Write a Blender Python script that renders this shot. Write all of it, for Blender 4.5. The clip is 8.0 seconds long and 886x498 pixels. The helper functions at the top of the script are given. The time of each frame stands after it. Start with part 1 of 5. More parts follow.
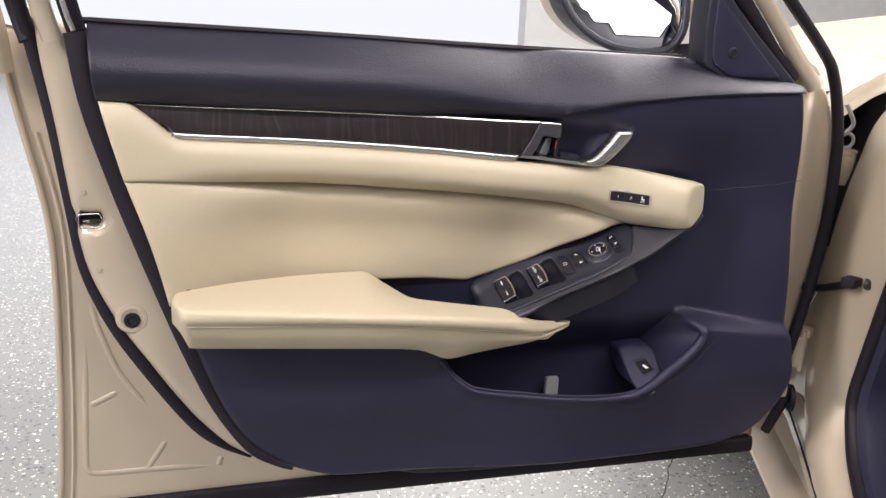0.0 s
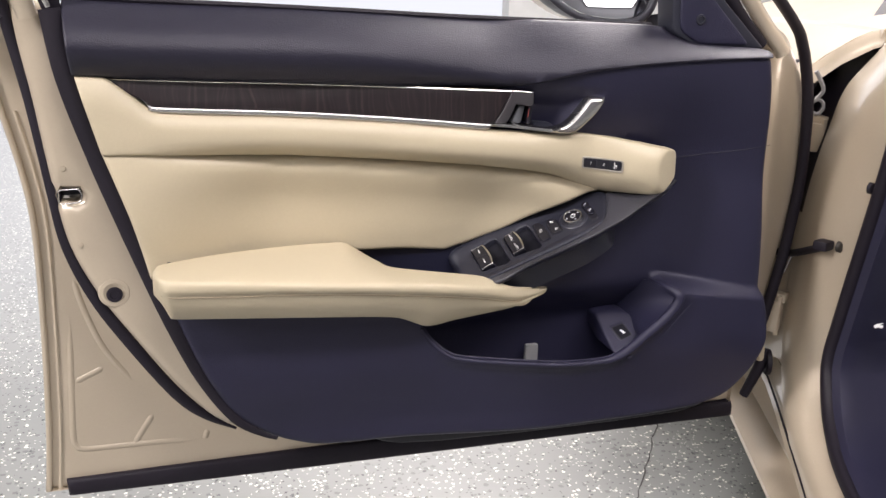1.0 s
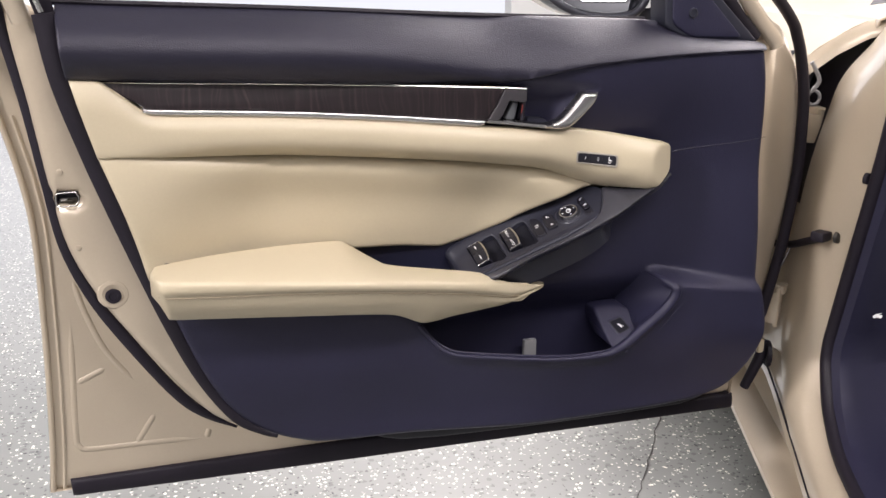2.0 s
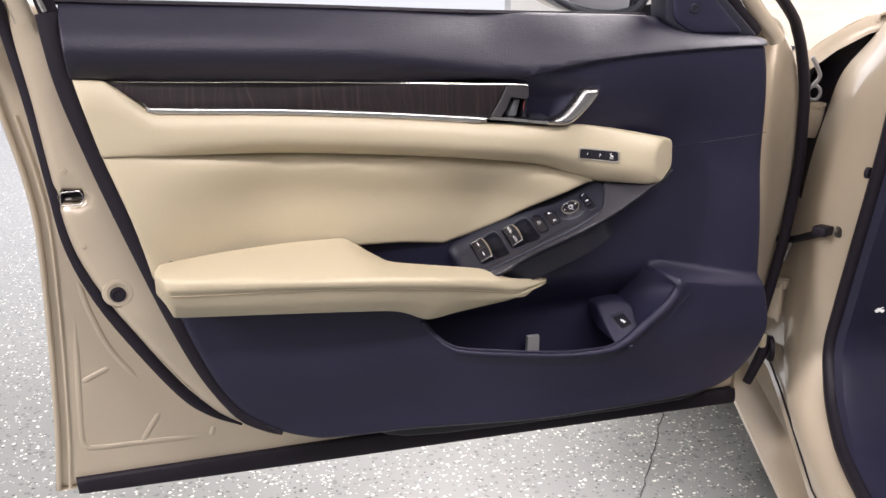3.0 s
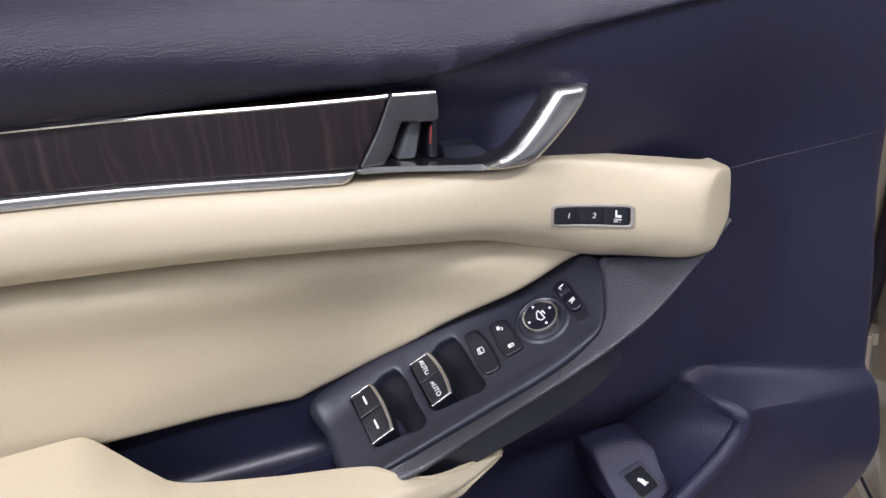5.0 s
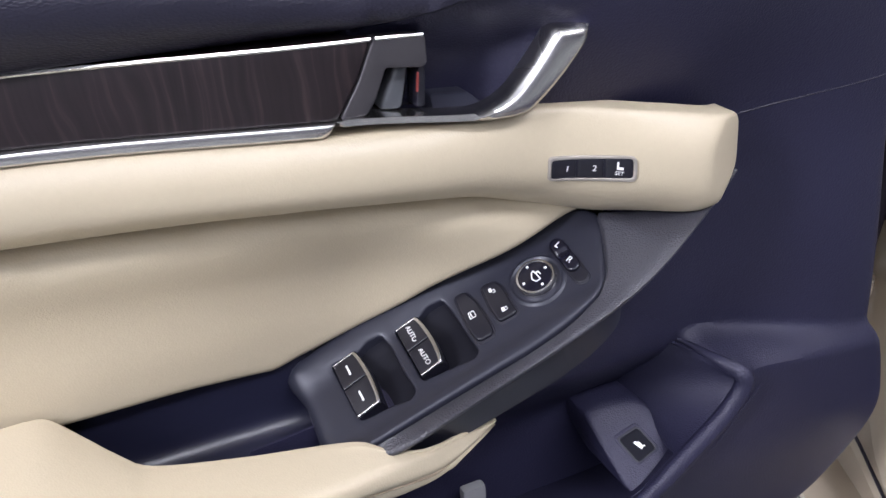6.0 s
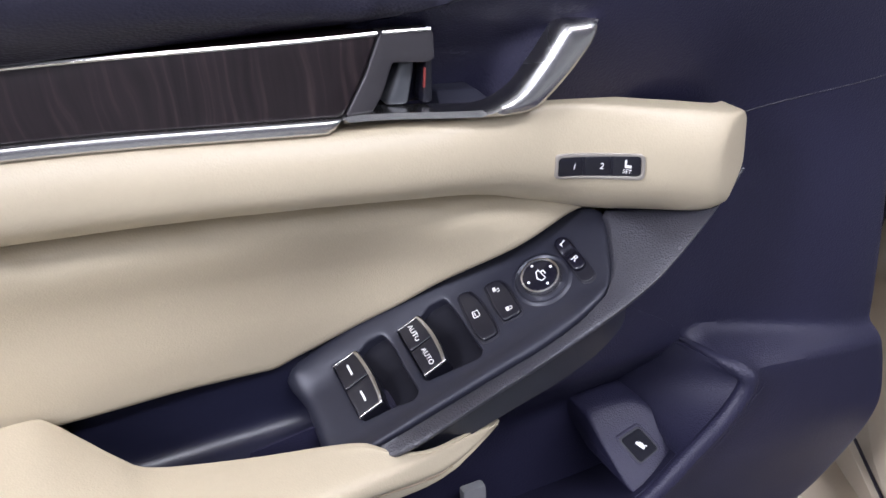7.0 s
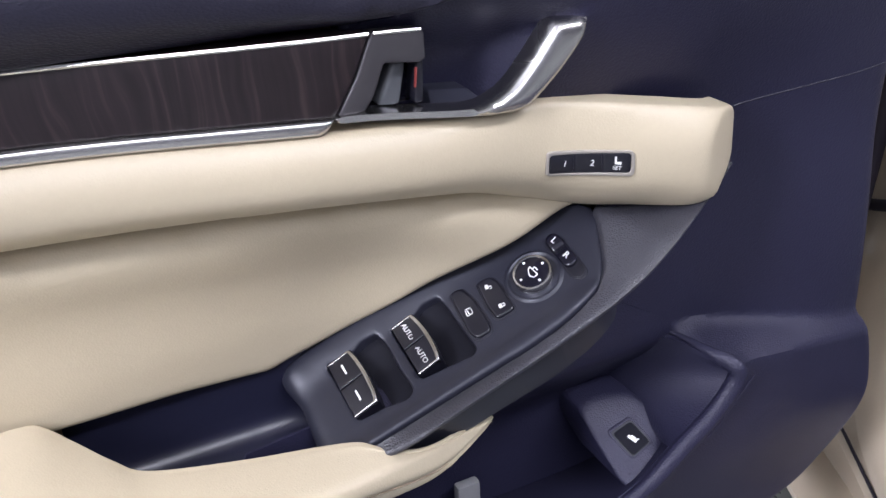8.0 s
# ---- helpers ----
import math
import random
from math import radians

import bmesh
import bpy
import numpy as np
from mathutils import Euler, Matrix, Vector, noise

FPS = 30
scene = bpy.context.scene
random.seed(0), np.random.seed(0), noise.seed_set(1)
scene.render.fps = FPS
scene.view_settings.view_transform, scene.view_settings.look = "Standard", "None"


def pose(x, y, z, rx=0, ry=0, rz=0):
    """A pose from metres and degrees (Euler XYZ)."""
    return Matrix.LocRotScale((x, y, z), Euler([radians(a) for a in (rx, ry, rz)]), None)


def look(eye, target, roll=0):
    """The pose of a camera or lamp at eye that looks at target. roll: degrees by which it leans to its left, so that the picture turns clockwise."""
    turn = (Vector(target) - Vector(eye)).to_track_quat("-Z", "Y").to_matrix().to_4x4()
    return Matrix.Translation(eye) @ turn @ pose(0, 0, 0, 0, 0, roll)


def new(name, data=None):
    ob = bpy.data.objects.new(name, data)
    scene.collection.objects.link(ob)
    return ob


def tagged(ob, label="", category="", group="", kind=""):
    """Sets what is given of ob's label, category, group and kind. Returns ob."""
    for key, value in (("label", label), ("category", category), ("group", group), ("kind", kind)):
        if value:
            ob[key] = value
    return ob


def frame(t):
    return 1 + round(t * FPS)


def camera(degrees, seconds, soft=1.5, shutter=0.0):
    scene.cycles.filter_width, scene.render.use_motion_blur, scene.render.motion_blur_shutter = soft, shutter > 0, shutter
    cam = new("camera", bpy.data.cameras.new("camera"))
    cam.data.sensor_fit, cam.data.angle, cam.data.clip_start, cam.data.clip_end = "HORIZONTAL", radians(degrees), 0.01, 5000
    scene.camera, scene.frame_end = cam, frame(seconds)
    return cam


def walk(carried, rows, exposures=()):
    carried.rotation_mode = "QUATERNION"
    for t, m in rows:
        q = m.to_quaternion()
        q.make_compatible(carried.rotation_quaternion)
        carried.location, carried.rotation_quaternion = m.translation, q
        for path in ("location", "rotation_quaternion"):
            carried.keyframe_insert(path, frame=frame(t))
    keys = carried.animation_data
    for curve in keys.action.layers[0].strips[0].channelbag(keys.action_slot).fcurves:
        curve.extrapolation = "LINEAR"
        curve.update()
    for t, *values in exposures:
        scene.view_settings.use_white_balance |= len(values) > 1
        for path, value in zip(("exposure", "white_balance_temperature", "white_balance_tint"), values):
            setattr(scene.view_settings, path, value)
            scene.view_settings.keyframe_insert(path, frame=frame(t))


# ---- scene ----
cam = camera(50.6, 8.0)
PATH = [
    (0, (0.167, 0.033, 1.035), (0.72, 1.875, 0.486), 2.6),
    (0.2, (0.166, -0.023, 1.042), (0.708, 1.827, 0.509), 2.7),
    (0.5, (0.161, -0.022, 1.017), (0.704, 1.823, 0.467), 1.7),
    (0.7, (0.187, -0.014, 1.016), (0.703, 1.829, 0.434), 0.9),
    (1, (0.177, 0.0, 1.013), (0.749, 1.831, 0.445), 1.5),
    (1.5, (0.181, -0.011, 1.015), (0.747, 1.819, 0.441), 0.8),
    (1.7, (0.187, -0.009, 1.018), (0.748, 1.821, 0.44), 0.7),
    (2.8, (0.194, -0.013, 1.017), (0.739, 1.821, 0.438), 0.1),
    (3, (0.187, -0.014, 1.014), (0.74, 1.819, 0.436), 0.1),
    (3.3, (0.196, -0.011, 1.002), (0.727, 1.825, 0.412), -0.1),
    (3.5, (0.208, 0.034, 0.995), (0.736, 1.859, 0.37), -0.2),
    (3.7, (0.275, 0.11, 1.015), (0.724, 1.936, 0.334), -1.8),
    (3.9, (0.324, 0.197, 1.024), (0.743, 2.023, 0.325), -2.4),
    (4, (0.328, 0.232, 1.007), (0.774, 2.062, 0.334), -2.8),
    (4.2, (0.375, 0.333, 1.001), (0.87, 2.151, 0.328), -3.8),
    (4.3, (0.379, 0.401, 0.993), (0.957, 2.202, 0.344), -3.6),
    (4.5, (0.401, 0.515, 1.005), (1.086, 2.26, 0.308), -3.6),
    (4.7, (0.427, 0.581, 1.012), (1.144, 2.305, 0.295), -4.3),
    (5, (0.463, 0.651, 1.002), (1.12, 2.363, 0.204), -3.4),
    (5.2, (0.477, 0.672, 0.996), (1.129, 2.37, 0.163), -3.2),
    (6.3, (0.464, 0.707, 0.988), (1.179, 2.337, 0.075), -3.3),
    (6.5, (0.462, 0.709, 0.987), (1.182, 2.343, 0.086), -3.1),
    (7, (0.463, 0.717, 0.987), (1.182, 2.343, 0.07), -2.8),
    (7.5, (0.462, 0.72, 0.991), (1.181, 2.343, 0.068), -2.8),
    (8, (0.457, 0.718, 0.99), (1.206, 2.325, 0.064), -3.2),
]
walk(cam, [(t, look(eye, target, roll)) for t, eye, target, roll in PATH], [(0, 0.0, 6500, 17), (3.5, 0.0, 6450, 18), (4.7, 0.11, 5950, 18), (8, 0.12, 5700, 19)])

# ---------------------------------------------------------------- world, lamps
from mathutils import geometry

world = bpy.data.worlds.new("world")
scene.world = world
world.use_nodes = True
world.node_tree.nodes["Background"].inputs["Color"].default_value = (0.9, 0.95, 1.0, 1)
world.node_tree.nodes["Background"].inputs["Strength"].default_value = 1.0


def lamp(name, x, y, z, w, d, watts, colour=(1, 1, 1), target=None):
    data = bpy.data.lights.new(name, "AREA")
    data.shape, data.size, data.size_y, data.energy, data.color = "RECTANGLE", w, d, watts, colour
    ob = new(name, data)
    ob.matrix_world = look((x, y, z), target or (x, y + 0.001, 0))
    return ob


# first lamp is an added one, placed where the mirror glass reflects it white
lamp("unseen_ceiling_lamp", -1.7, -3.2, 3.3, 3.4, 2.8, 98, (1, 0.98, 0.95))
lamp("unseen_ceiling_lamp", 1.5, -0.9, 3.3, 3.0, 0.5, 125, (1, 0.97, 0.92))
lamp("unseen_ceiling_lamp", 2.4, 1.9, 3.3, 1.2, 2.0, 135, (1, 0.97, 0.92))
lamp("unseen_ceiling_lamp", -2.6, -0.2, 3.2, 0.6, 2.4, 265, (1, 0.97, 0.92), (1.2, 1.1, 0.6))
lamp("unseen_ceiling_lamp", 1.4, 4.6, 3.3, 1.4, 0.8, 240, (1, 0.97, 0.92))
lamp("unseen_ceiling_lamp", 3.2, 4.6, 3.3, 3.0, 0.6, 190, (1, 0.97, 0.93))
lamp("doorway_daylight", 0.6, 9.3, 1.6, 6.0, 2.8, 65, (0.93, 0.97, 1.0), (0.6, 0, 1.0))


# ---------------------------------------------------------------- materials
def material(name, base, rough=0.5, metal=0.0, grain=0.0, grain_size=0.001, mottle=0.06, coat=0.0, spec=0.5, stretch=(1, 1, 1), tint=(1, 1, 1)):
    """A surface with mottling at a wide and a fine scale and a fine relief."""
    m = bpy.data.materials.new(name)
    m.use_nodes = True
    nt = m.node_tree
    n, l = nt.nodes, nt.links
    b = n["Principled BSDF"]
    b.inputs["Roughness"].default_value = rough
    b.inputs["Metallic"].default_value = metal
    b.inputs["Coat Weight"].default_value = coat
    b.inputs["Coat Roughness"].default_value = 0.08
    b.inputs["Specular IOR Level"].default_value = spec
    b.inputs["Specular Tint"].default_value = (*tint, 1)
    tc = n.new("ShaderNodeTexCoord")
    mp = n.new("ShaderNodeMapping")
    mp.inputs["Scale"].default_value = stretch
    l.new(tc.outputs["Object"], mp.inputs["Vector"])
    wide, fine = n.new("ShaderNodeTexNoise"), n.new("ShaderNodeTexNoise")
    wide.inputs["Scale"].default_value, wide.inputs["Detail"].default_value = 9, 3
    fine.inputs["Scale"].default_value, fine.inputs["Detail"].default_value = 260, 3
    l.new(mp.outputs[0], wide.inputs["Vector"])
    l.new(mp.outputs[0], fine.inputs["Vector"])
    mix = n.new("ShaderNodeMix")
    mix.data_type = "FLOAT"
    mix.inputs["Factor"].default_value = 0.4
    l.new(wide.outputs["Fac"], mix.inputs["A"])
    l.new(fine.outputs["Fac"], mix.inputs["B"])
    ramp = n.new("ShaderNodeValToRGB")
    ramp.color_ramp.elements[0].position, ramp.color_ramp.elements[1].position = 0.3, 0.7
    ramp.color_ramp.elements[0].color = (*[c * (1 - mottle) for c in base], 1)
    ramp.color_ramp.elements[1].color = (*[min(1, c * (1 + mottle)) for c in base], 1)
    l.new(mix.outputs["Result"], ramp.inputs["Fac"])
    l.new(ramp.outputs["Color"], b.inputs["Base Color"])
    rr = n.new("ShaderNodeMapRange")
    rr.inputs["To Min"].default_value, rr.inputs["To Max"].default_value = rough * 0.85, min(1, rough * 1.15)
    l.new(wide.outputs["Fac"], rr.inputs["Value"])
    l.new(rr.outputs["Result"], b.inputs["Roughness"])
    if grain:
        v = n.new("ShaderNodeTexVoronoi")
        v.feature = "F1"
        v.inputs["Scale"].default_value = 1 / grain_size
        l.new(mp.outputs[0], v.inputs["Vector"])
        bump = n.new("ShaderNodeBump")
        bump.inputs["Strength"].default_value = grain
        bump.inputs["Distance"].default_value = grain_size * 0.3
        l.new(v.outputs["Distance"], bump.inputs["Height"])
        l.new(bump.outputs["Normal"], b.inputs["Normal"])
    return m


def wood_material():
    m = material("dark_wood", (0.03, 0.022, 0.02), 0.46, coat=0.06, spec=0.35)
    nt = m.node_tree
    n, l = nt.nodes, nt.links
    b = n["Principled BSDF"]
    tc = n.new("ShaderNodeTexCoord")
    mp = n.new("ShaderNodeMapping")
    mp.inputs["Scale"].default_value = (1, 1, 0.6)
    l.new(tc.outputs["Object"], mp.inputs["Vector"])
    bend = n.new("ShaderNodeTexNoise")
    bend.inputs["Scale"].default_value, bend.inputs["Detail"].default_value = 16, 2
    l.new(mp.outputs[0], bend.inputs["Vector"])
    warp = n.new("ShaderNodeVectorMath")
    warp.operation = "MULTIPLY_ADD"
    warp.inputs[1].default_value = (0.035, 0, 0)
    l.new(bend.outputs["Color"], warp.inputs[0])
    l.new(mp.outputs[0], warp.inputs[2])
    squash = n.new("ShaderNodeMapping")
    squash.inputs["Scale"].default_value = (250, 1, 12)
    l.new(warp.outputs[0], squash.inputs["Vector"])
    streak = n.new("ShaderNodeTexNoise")
    streak.inputs["Scale"].default_value, streak.inputs["Detail"].default_value, streak.inputs["Roughness"].default_value = 1.0, 2, 0.4
    l.new(squash.outputs[0], streak.inputs["Vector"])
    fibre_map = n.new("ShaderNodeMapping")
    fibre_map.inputs["Scale"].default_value = (900, 1, 60)
    l.new(warp.outputs[0], fibre_map.inputs["Vector"])
    fibre = n.new("ShaderNodeTexNoise")
    fibre.inputs["Scale"].default_value, fibre.inputs["Detail"].default_value = 1.0, 3
    l.new(fibre_map.outputs[0], fibre.inputs["Vector"])
    mul = n.new("ShaderNodeMix")
    mul.data_type = "FLOAT"
    mul.inputs["Factor"].default_value = 0.22
    l.new(streak.outputs["Fac"], mul.inputs["A"])
    l.new(fibre.outputs["Fac"], mul.inputs["B"])
    ramp = n.new("ShaderNodeValToRGB")
    e = ramp.color_ramp.elements
    e[0].position, e[0].color = 0.34, (0.011, 0.0075, 0.009, 1)
    e[1].position, e[1].color = 0.70, (0.040, 0.027, 0.027, 1)
    mid = e.new(0.54)
    mid.color = (0.017, 0.011, 0.0135, 1)
    l.new(mul.outputs["Result"], ramp.inputs["Fac"])
    l.new(ramp.outputs["Color"], b.inputs["Base Color"])
    return m


def floor_material():
    m = bpy.data.materials.new("flake_epoxy")
    m.use_nodes = True
    nt = m.node_tree
    n, l = nt.nodes, nt.links
    b = n["Principled BSDF"]
    tc = n.new("ShaderNodeTexCoord")
    warp = n.new("ShaderNodeTexNoise")
    warp.inputs["Scale"].default_value = 130
    wm = n.new("ShaderNodeVectorMath")
    wm.operation = "MULTIPLY_ADD"
    wm.inputs[1].default_value = (0.010, 0.010, 0.0)
    l.new(tc.outputs["Object"], warp.inputs["Vector"])
    l.new(warp.outputs["Color"], wm.inputs[0])
    l.new(tc.outputs["Object"], wm.inputs[2])
    cloud = n.new("ShaderNodeTexNoise")
    cloud.inputs["Scale"].default_value, cloud.inputs["Detail"].default_value = 2.5, 4
    l.new(tc.outputs["Object"], cloud.inputs["Vector"])
    base = n.new("ShaderNodeValToRGB")
    base.color_ramp.elements[0].color = (0.160, 0.168, 0.164, 1)
    base.color_ramp.elements[1].color = (0.215, 0.223, 0.217, 1)
    l.new(cloud.outputs["Fac"], base.inputs["Fac"])
    colour = base.outputs["Color"]
    for scale, size, low, high, tone in ((95, 0.29, 0.905, 1.0, (0.74, 0.72, 0.66)), (85, 0.24, 0.0, 0.10, (0.04, 0.04, 0.045)), (170, 0.30, 0.92, 1.0, (0.62, 0.61, 0.57)),
                                         (60, 0.32, 0.3, 0.42, (0.12, 0.125, 0.125)), (150, 0.28, 0.5, 0.56, (0.06, 0.06, 0.065))):
        v = n.new("ShaderNodeTexVoronoi")
        v.voronoi_dimensions = "2D"
        v.inputs["Scale"].default_value = scale
        l.new(wm.outputs[0], v.inputs["Vector"])
        near = n.new("ShaderNodeMath")
        near.operation = "LESS_THAN"
        near.inputs[1].default_value = size
        l.new(v.outputs["Distance"], near.inputs[0])
        sep = n.new("ShaderNodeSeparateColor")
        l.new(v.outputs["Color"], sep.inputs[0])
        over, under = n.new("ShaderNodeMath"), n.new("ShaderNodeMath")
        over.operation, under.operation = "GREATER_THAN", "LESS_THAN"
        over.inputs[1].default_value, under.inputs[1].default_value = low, high
        l.new(sep.outputs[0], over.inputs[0])
        l.new(sep.outputs[0], under.inputs[0])
        a, c = n.new("ShaderNodeMath"), n.new("ShaderNodeMath")
        a.operation = c.operation = "MULTIPLY"
        l.new(over.outputs[0], a.inputs[0])
        l.new(under.outputs[0], a.inputs[1])
        l.new(a.outputs[0], c.inputs[0])
        l.new(near.outputs[0], c.inputs[1])
        mix = n.new("ShaderNodeMix")
        mix.data_type = "RGBA"
        mix.inputs["B"].default_value = (*tone, 1)
        l.new(c.outputs[0], mix.inputs["Factor"])
        l.new(colour, mix.inputs["A"])
        colour = mix.outputs["Result"]
    l.new(colour, b.inputs["Base Color"])
    rr = n.new("ShaderNodeMapRange")
    rr.inputs["To Min"].default_value, rr.inputs["To Max"].default_value = 0.3, 0.42
    l.new(cloud.outputs["Fac"], rr.inputs["Value"])
    l.new(rr.outputs["Result"], b.inputs["Roughness"])
    fine = n.new("ShaderNodeTexNoise")
    fine.inputs["Scale"].default_value = 90
    l.new(tc.outputs["Object"], fine.inputs["Vector"])
    bump = n.new("ShaderNodeBump")
    bump.inputs["Strength"].default_value, bump.inputs["Distance"].default_value = 0.12, 0.002
    l.new(fine.outputs["Fac"], bump.inputs["Height"])
    l.new(bump.outputs["Normal"], b.inputs["Normal"])
    return m


LEATHER = material("beige_leather", (0.508, 0.441, 0.316), 0.40, grain=0.26, grain_size=0.0013, mottle=0.035)
STITCH = material("seam_thread", (0.36, 0.29, 0.20), 0.6)
PLASTIC = material("grained_plastic", (0.0150, 0.0146, 0.0345), 0.48, grain=0.6, grain_size=0.0015, mottle=0.12, spec=0.45, tint=(0.92, 0.90, 1))
SOFT = material("soft_dark_pad", (0.0145, 0.0138, 0.0255), 0.40, grain=0.6, grain_size=0.0015, mottle=0.1, spec=0.42, tint=(0.95, 0.93, 1), stretch=(0.7, 1, 1.3))
GRAIN = material("pebbled_plastic", (0.032, 0.032, 0.043), 0.42, grain=1.0, grain_size=0.0014, mottle=0.12, spec=0.8)
SATIN = material("satin_black", (0.0185, 0.0192, 0.0295), 0.38, mottle=0.1, spec=0.5, tint=(0.92, 0.94, 1))
KEY = material("switch_black", (0.009, 0.009, 0.015), 0.32, mottle=0.1)
TRAY = material("tray_black", (0.011, 0.0115, 0.026), 0.34, mottle=0.1)
MATT = material("matt_black", (0.006, 0.006, 0.011), 0.75, mottle=0.1, spec=0.2)
DARK = material("plain_black", (0.008, 0.008, 0.016), 0.5, mottle=0.15)
WOOD = wood_material()
CHROME = material("satin_chrome", (0.55, 0.54, 0.535), 0.26, 1.0, mottle=0.03)
PAINT = material("champagne_paint", (0.475, 0.405, 0.312), 0.34, 0.18, mottle=0.03, coat=0.6)
RUBBER = material("black_rubber", (0.0130, 0.0105, 0.0170), 0.55, mottle=0.2, spec=0.25)
WHITE = material("white_print", (0.85, 0.85, 0.85), 0.5, mottle=0.01)
RED = material("red_mark", (0.24, 0.045, 0.04), 0.4)
GLOSS = material("smooth_black", (0.006, 0.006, 0.014), 0.22, mottle=0.08)
GREY = material("grey_cap", (0.062, 0.058, 0.064), 0.4, 0.3)
PADDLE = material("lever_grey", (0.10, 0.105, 0.115), 0.3, 0.2)
STEEL = material("dark_steel", (0.09, 0.085, 0.08), 0.4, 0.8)
PALE = material("pale_plastic", (0.22, 0.22, 0.23), 0.5)
DIM_WALL = material("dimmed_wall", (0.24, 0.24, 0.26), 0.7)
WALL = material("white_wall", (0.8, 0.8, 0.79), 0.7)
FLOOR = floor_material()
CRACK = material("crack_dirt", (0.05, 0.047, 0.045), 0.9)
BEZEL = material("satin_bezel", (0.42, 0.39, 0.35), 0.4, 0.5)
MIRROR = material("mirror_glass", (0.86, 0.87, 0.88), 0.02, 1.0, mottle=0.0)


# ---------------------------------------------------------------- mesh helpers
def smooth(a, b, x):
    t = np.clip((np.asarray(x, float) - a) / (b - a), 0, 1)
    return t * t * (3 - 2 * t)


def soft_step(a, k=0.003):
    return 0.5 * (a + np.sqrt(a * a + k * k))


def curve(pts, n=8, closed=False):
    """A smooth line through the given points."""
    p = np.array(pts, float)
    k = len(p)
    out = []
    for i in range(k if closed else k - 1):
        if closed:
            a, b, c, d = p[(i - 1) % k], p[i], p[(i + 1) % k], p[(i + 2) % k]
        else:
            a, b, c, d = p[max(i - 1, 0)], p[i], p[i + 1], p[min(i + 2, k - 1)]
        for s in range(n):
            t = s / n
            out.append(0.5 * (2 * b + (c - a) * t + (2 * a - 5 * b + 4 * c - d) * t * t + (3 * b - a - 3 * c + d) * t ** 3))
    if not closed:
        out.append(p[-1])
    return [tuple(q) for q in out]


def rounded(pts, r, n=5):
    """A polygon with its corners rounded off."""
    p = [np.array(q, float) for q in pts]
    out = []
    for i, q in enumerate(p):
        a, b = p[i - 1] - q, p[(i + 1) % len(p)] - q
        la, lb = np.linalg.norm(a), np.linalg.norm(b)
        s = min(r, la * 0.45, lb * 0.45)
        a, b = q + a / la * s, q + b / lb * s
        for k in range(n + 1):
            t = k / n
            out.append(tuple((1 - t) ** 2 * a + 2 * t * (1 - t) * q + t * t * b))
    return out


def height(pts):
    """A smooth height over x through the given points."""
    d = np.array(sorted(curve(pts, 10)))
    return lambda x: np.interp(x, d[:, 0], d[:, 1])


def resample(loop, step):
    p = np.array(loop, float)
    out = []
    for i in range(len(p)):
        a, b = p[i], p[(i + 1) % len(p)]
        d = np.linalg.norm(b - a)
        if d < 1e-6:
            continue
        k = max(1, int(round(d / step)))
        for s in range(k):
            q = a + (b - a) * s / k
            if not out or np.linalg.norm(q - out[-1]) > step * 0.3:
                out.append(q)
    if len(out) > 3 and np.linalg.norm(out[0] - out[-1]) < step * 0.3:
        out.pop()
    p = np.array(out)
    area = np.sum(p[:, 0] * np.roll(p[:, 1], -1) - np.roll(p[:, 0], -1) * p[:, 1])
    return p if area > 0 else p[::-1]


def edge_distance(pts, loops):
    best = np.full(len(pts), 1e9)
    for loop in loops:
        a, b = loop, np.roll(loop, -1, 0)
        ab = b - a
        ll = np.maximum((ab ** 2).sum(1), 1e-12)
        for s in range(0, len(pts), 2000):
            q = pts[s:s + 2000]
            t = np.clip(((q[:, None] - a) * ab).sum(2) / ll, 0, 1)
            d = np.linalg.norm(q[:, None] - (a + t[..., None] * ab), axis=2).min(1)
            best[s:s + 2000] = np.minimum(best[s:s + 2000], d)
    return best


def inside(pts, loop):
    x, z = pts[:, 0], pts[:, 1]
    res = np.zeros(len(pts), bool)
    for a, b in zip(loop, np.roll(loop, -1, 0)):
        cond = (a[1] > z) != (b[1] > z)
        with np.errstate(divide="ignore", invalid="ignore"):
            cut = (b[0] - a[0]) * (z - a[1]) / (b[1] - a[1]) + a[0]
        res ^= cond & (x < cut)
    return res


def mesh_part(name, verts, faces, mat, parent, label="", sharp=35):
    me = bpy.data.meshes.new(name)
    me.from_pydata([tuple(v) for v in verts], [], [tuple(f) for f in faces])
    bm = bmesh.new()
    bm.from_mesh(me)
    bmesh.ops.remove_doubles(bm, verts=bm.verts, dist=2e-5)
    bm.to_mesh(me)
    bm.free()
    me.polygons.foreach_set("use_smooth", [True] * len(me.polygons))
    me.set_sharp_from_angle(angle=radians(sharp))
    me.materials.append(mat)
    ob = new(name, me)
    if parent is not None:
        ob.parent = parent
    if label:
        ob["label"] = label
    return ob


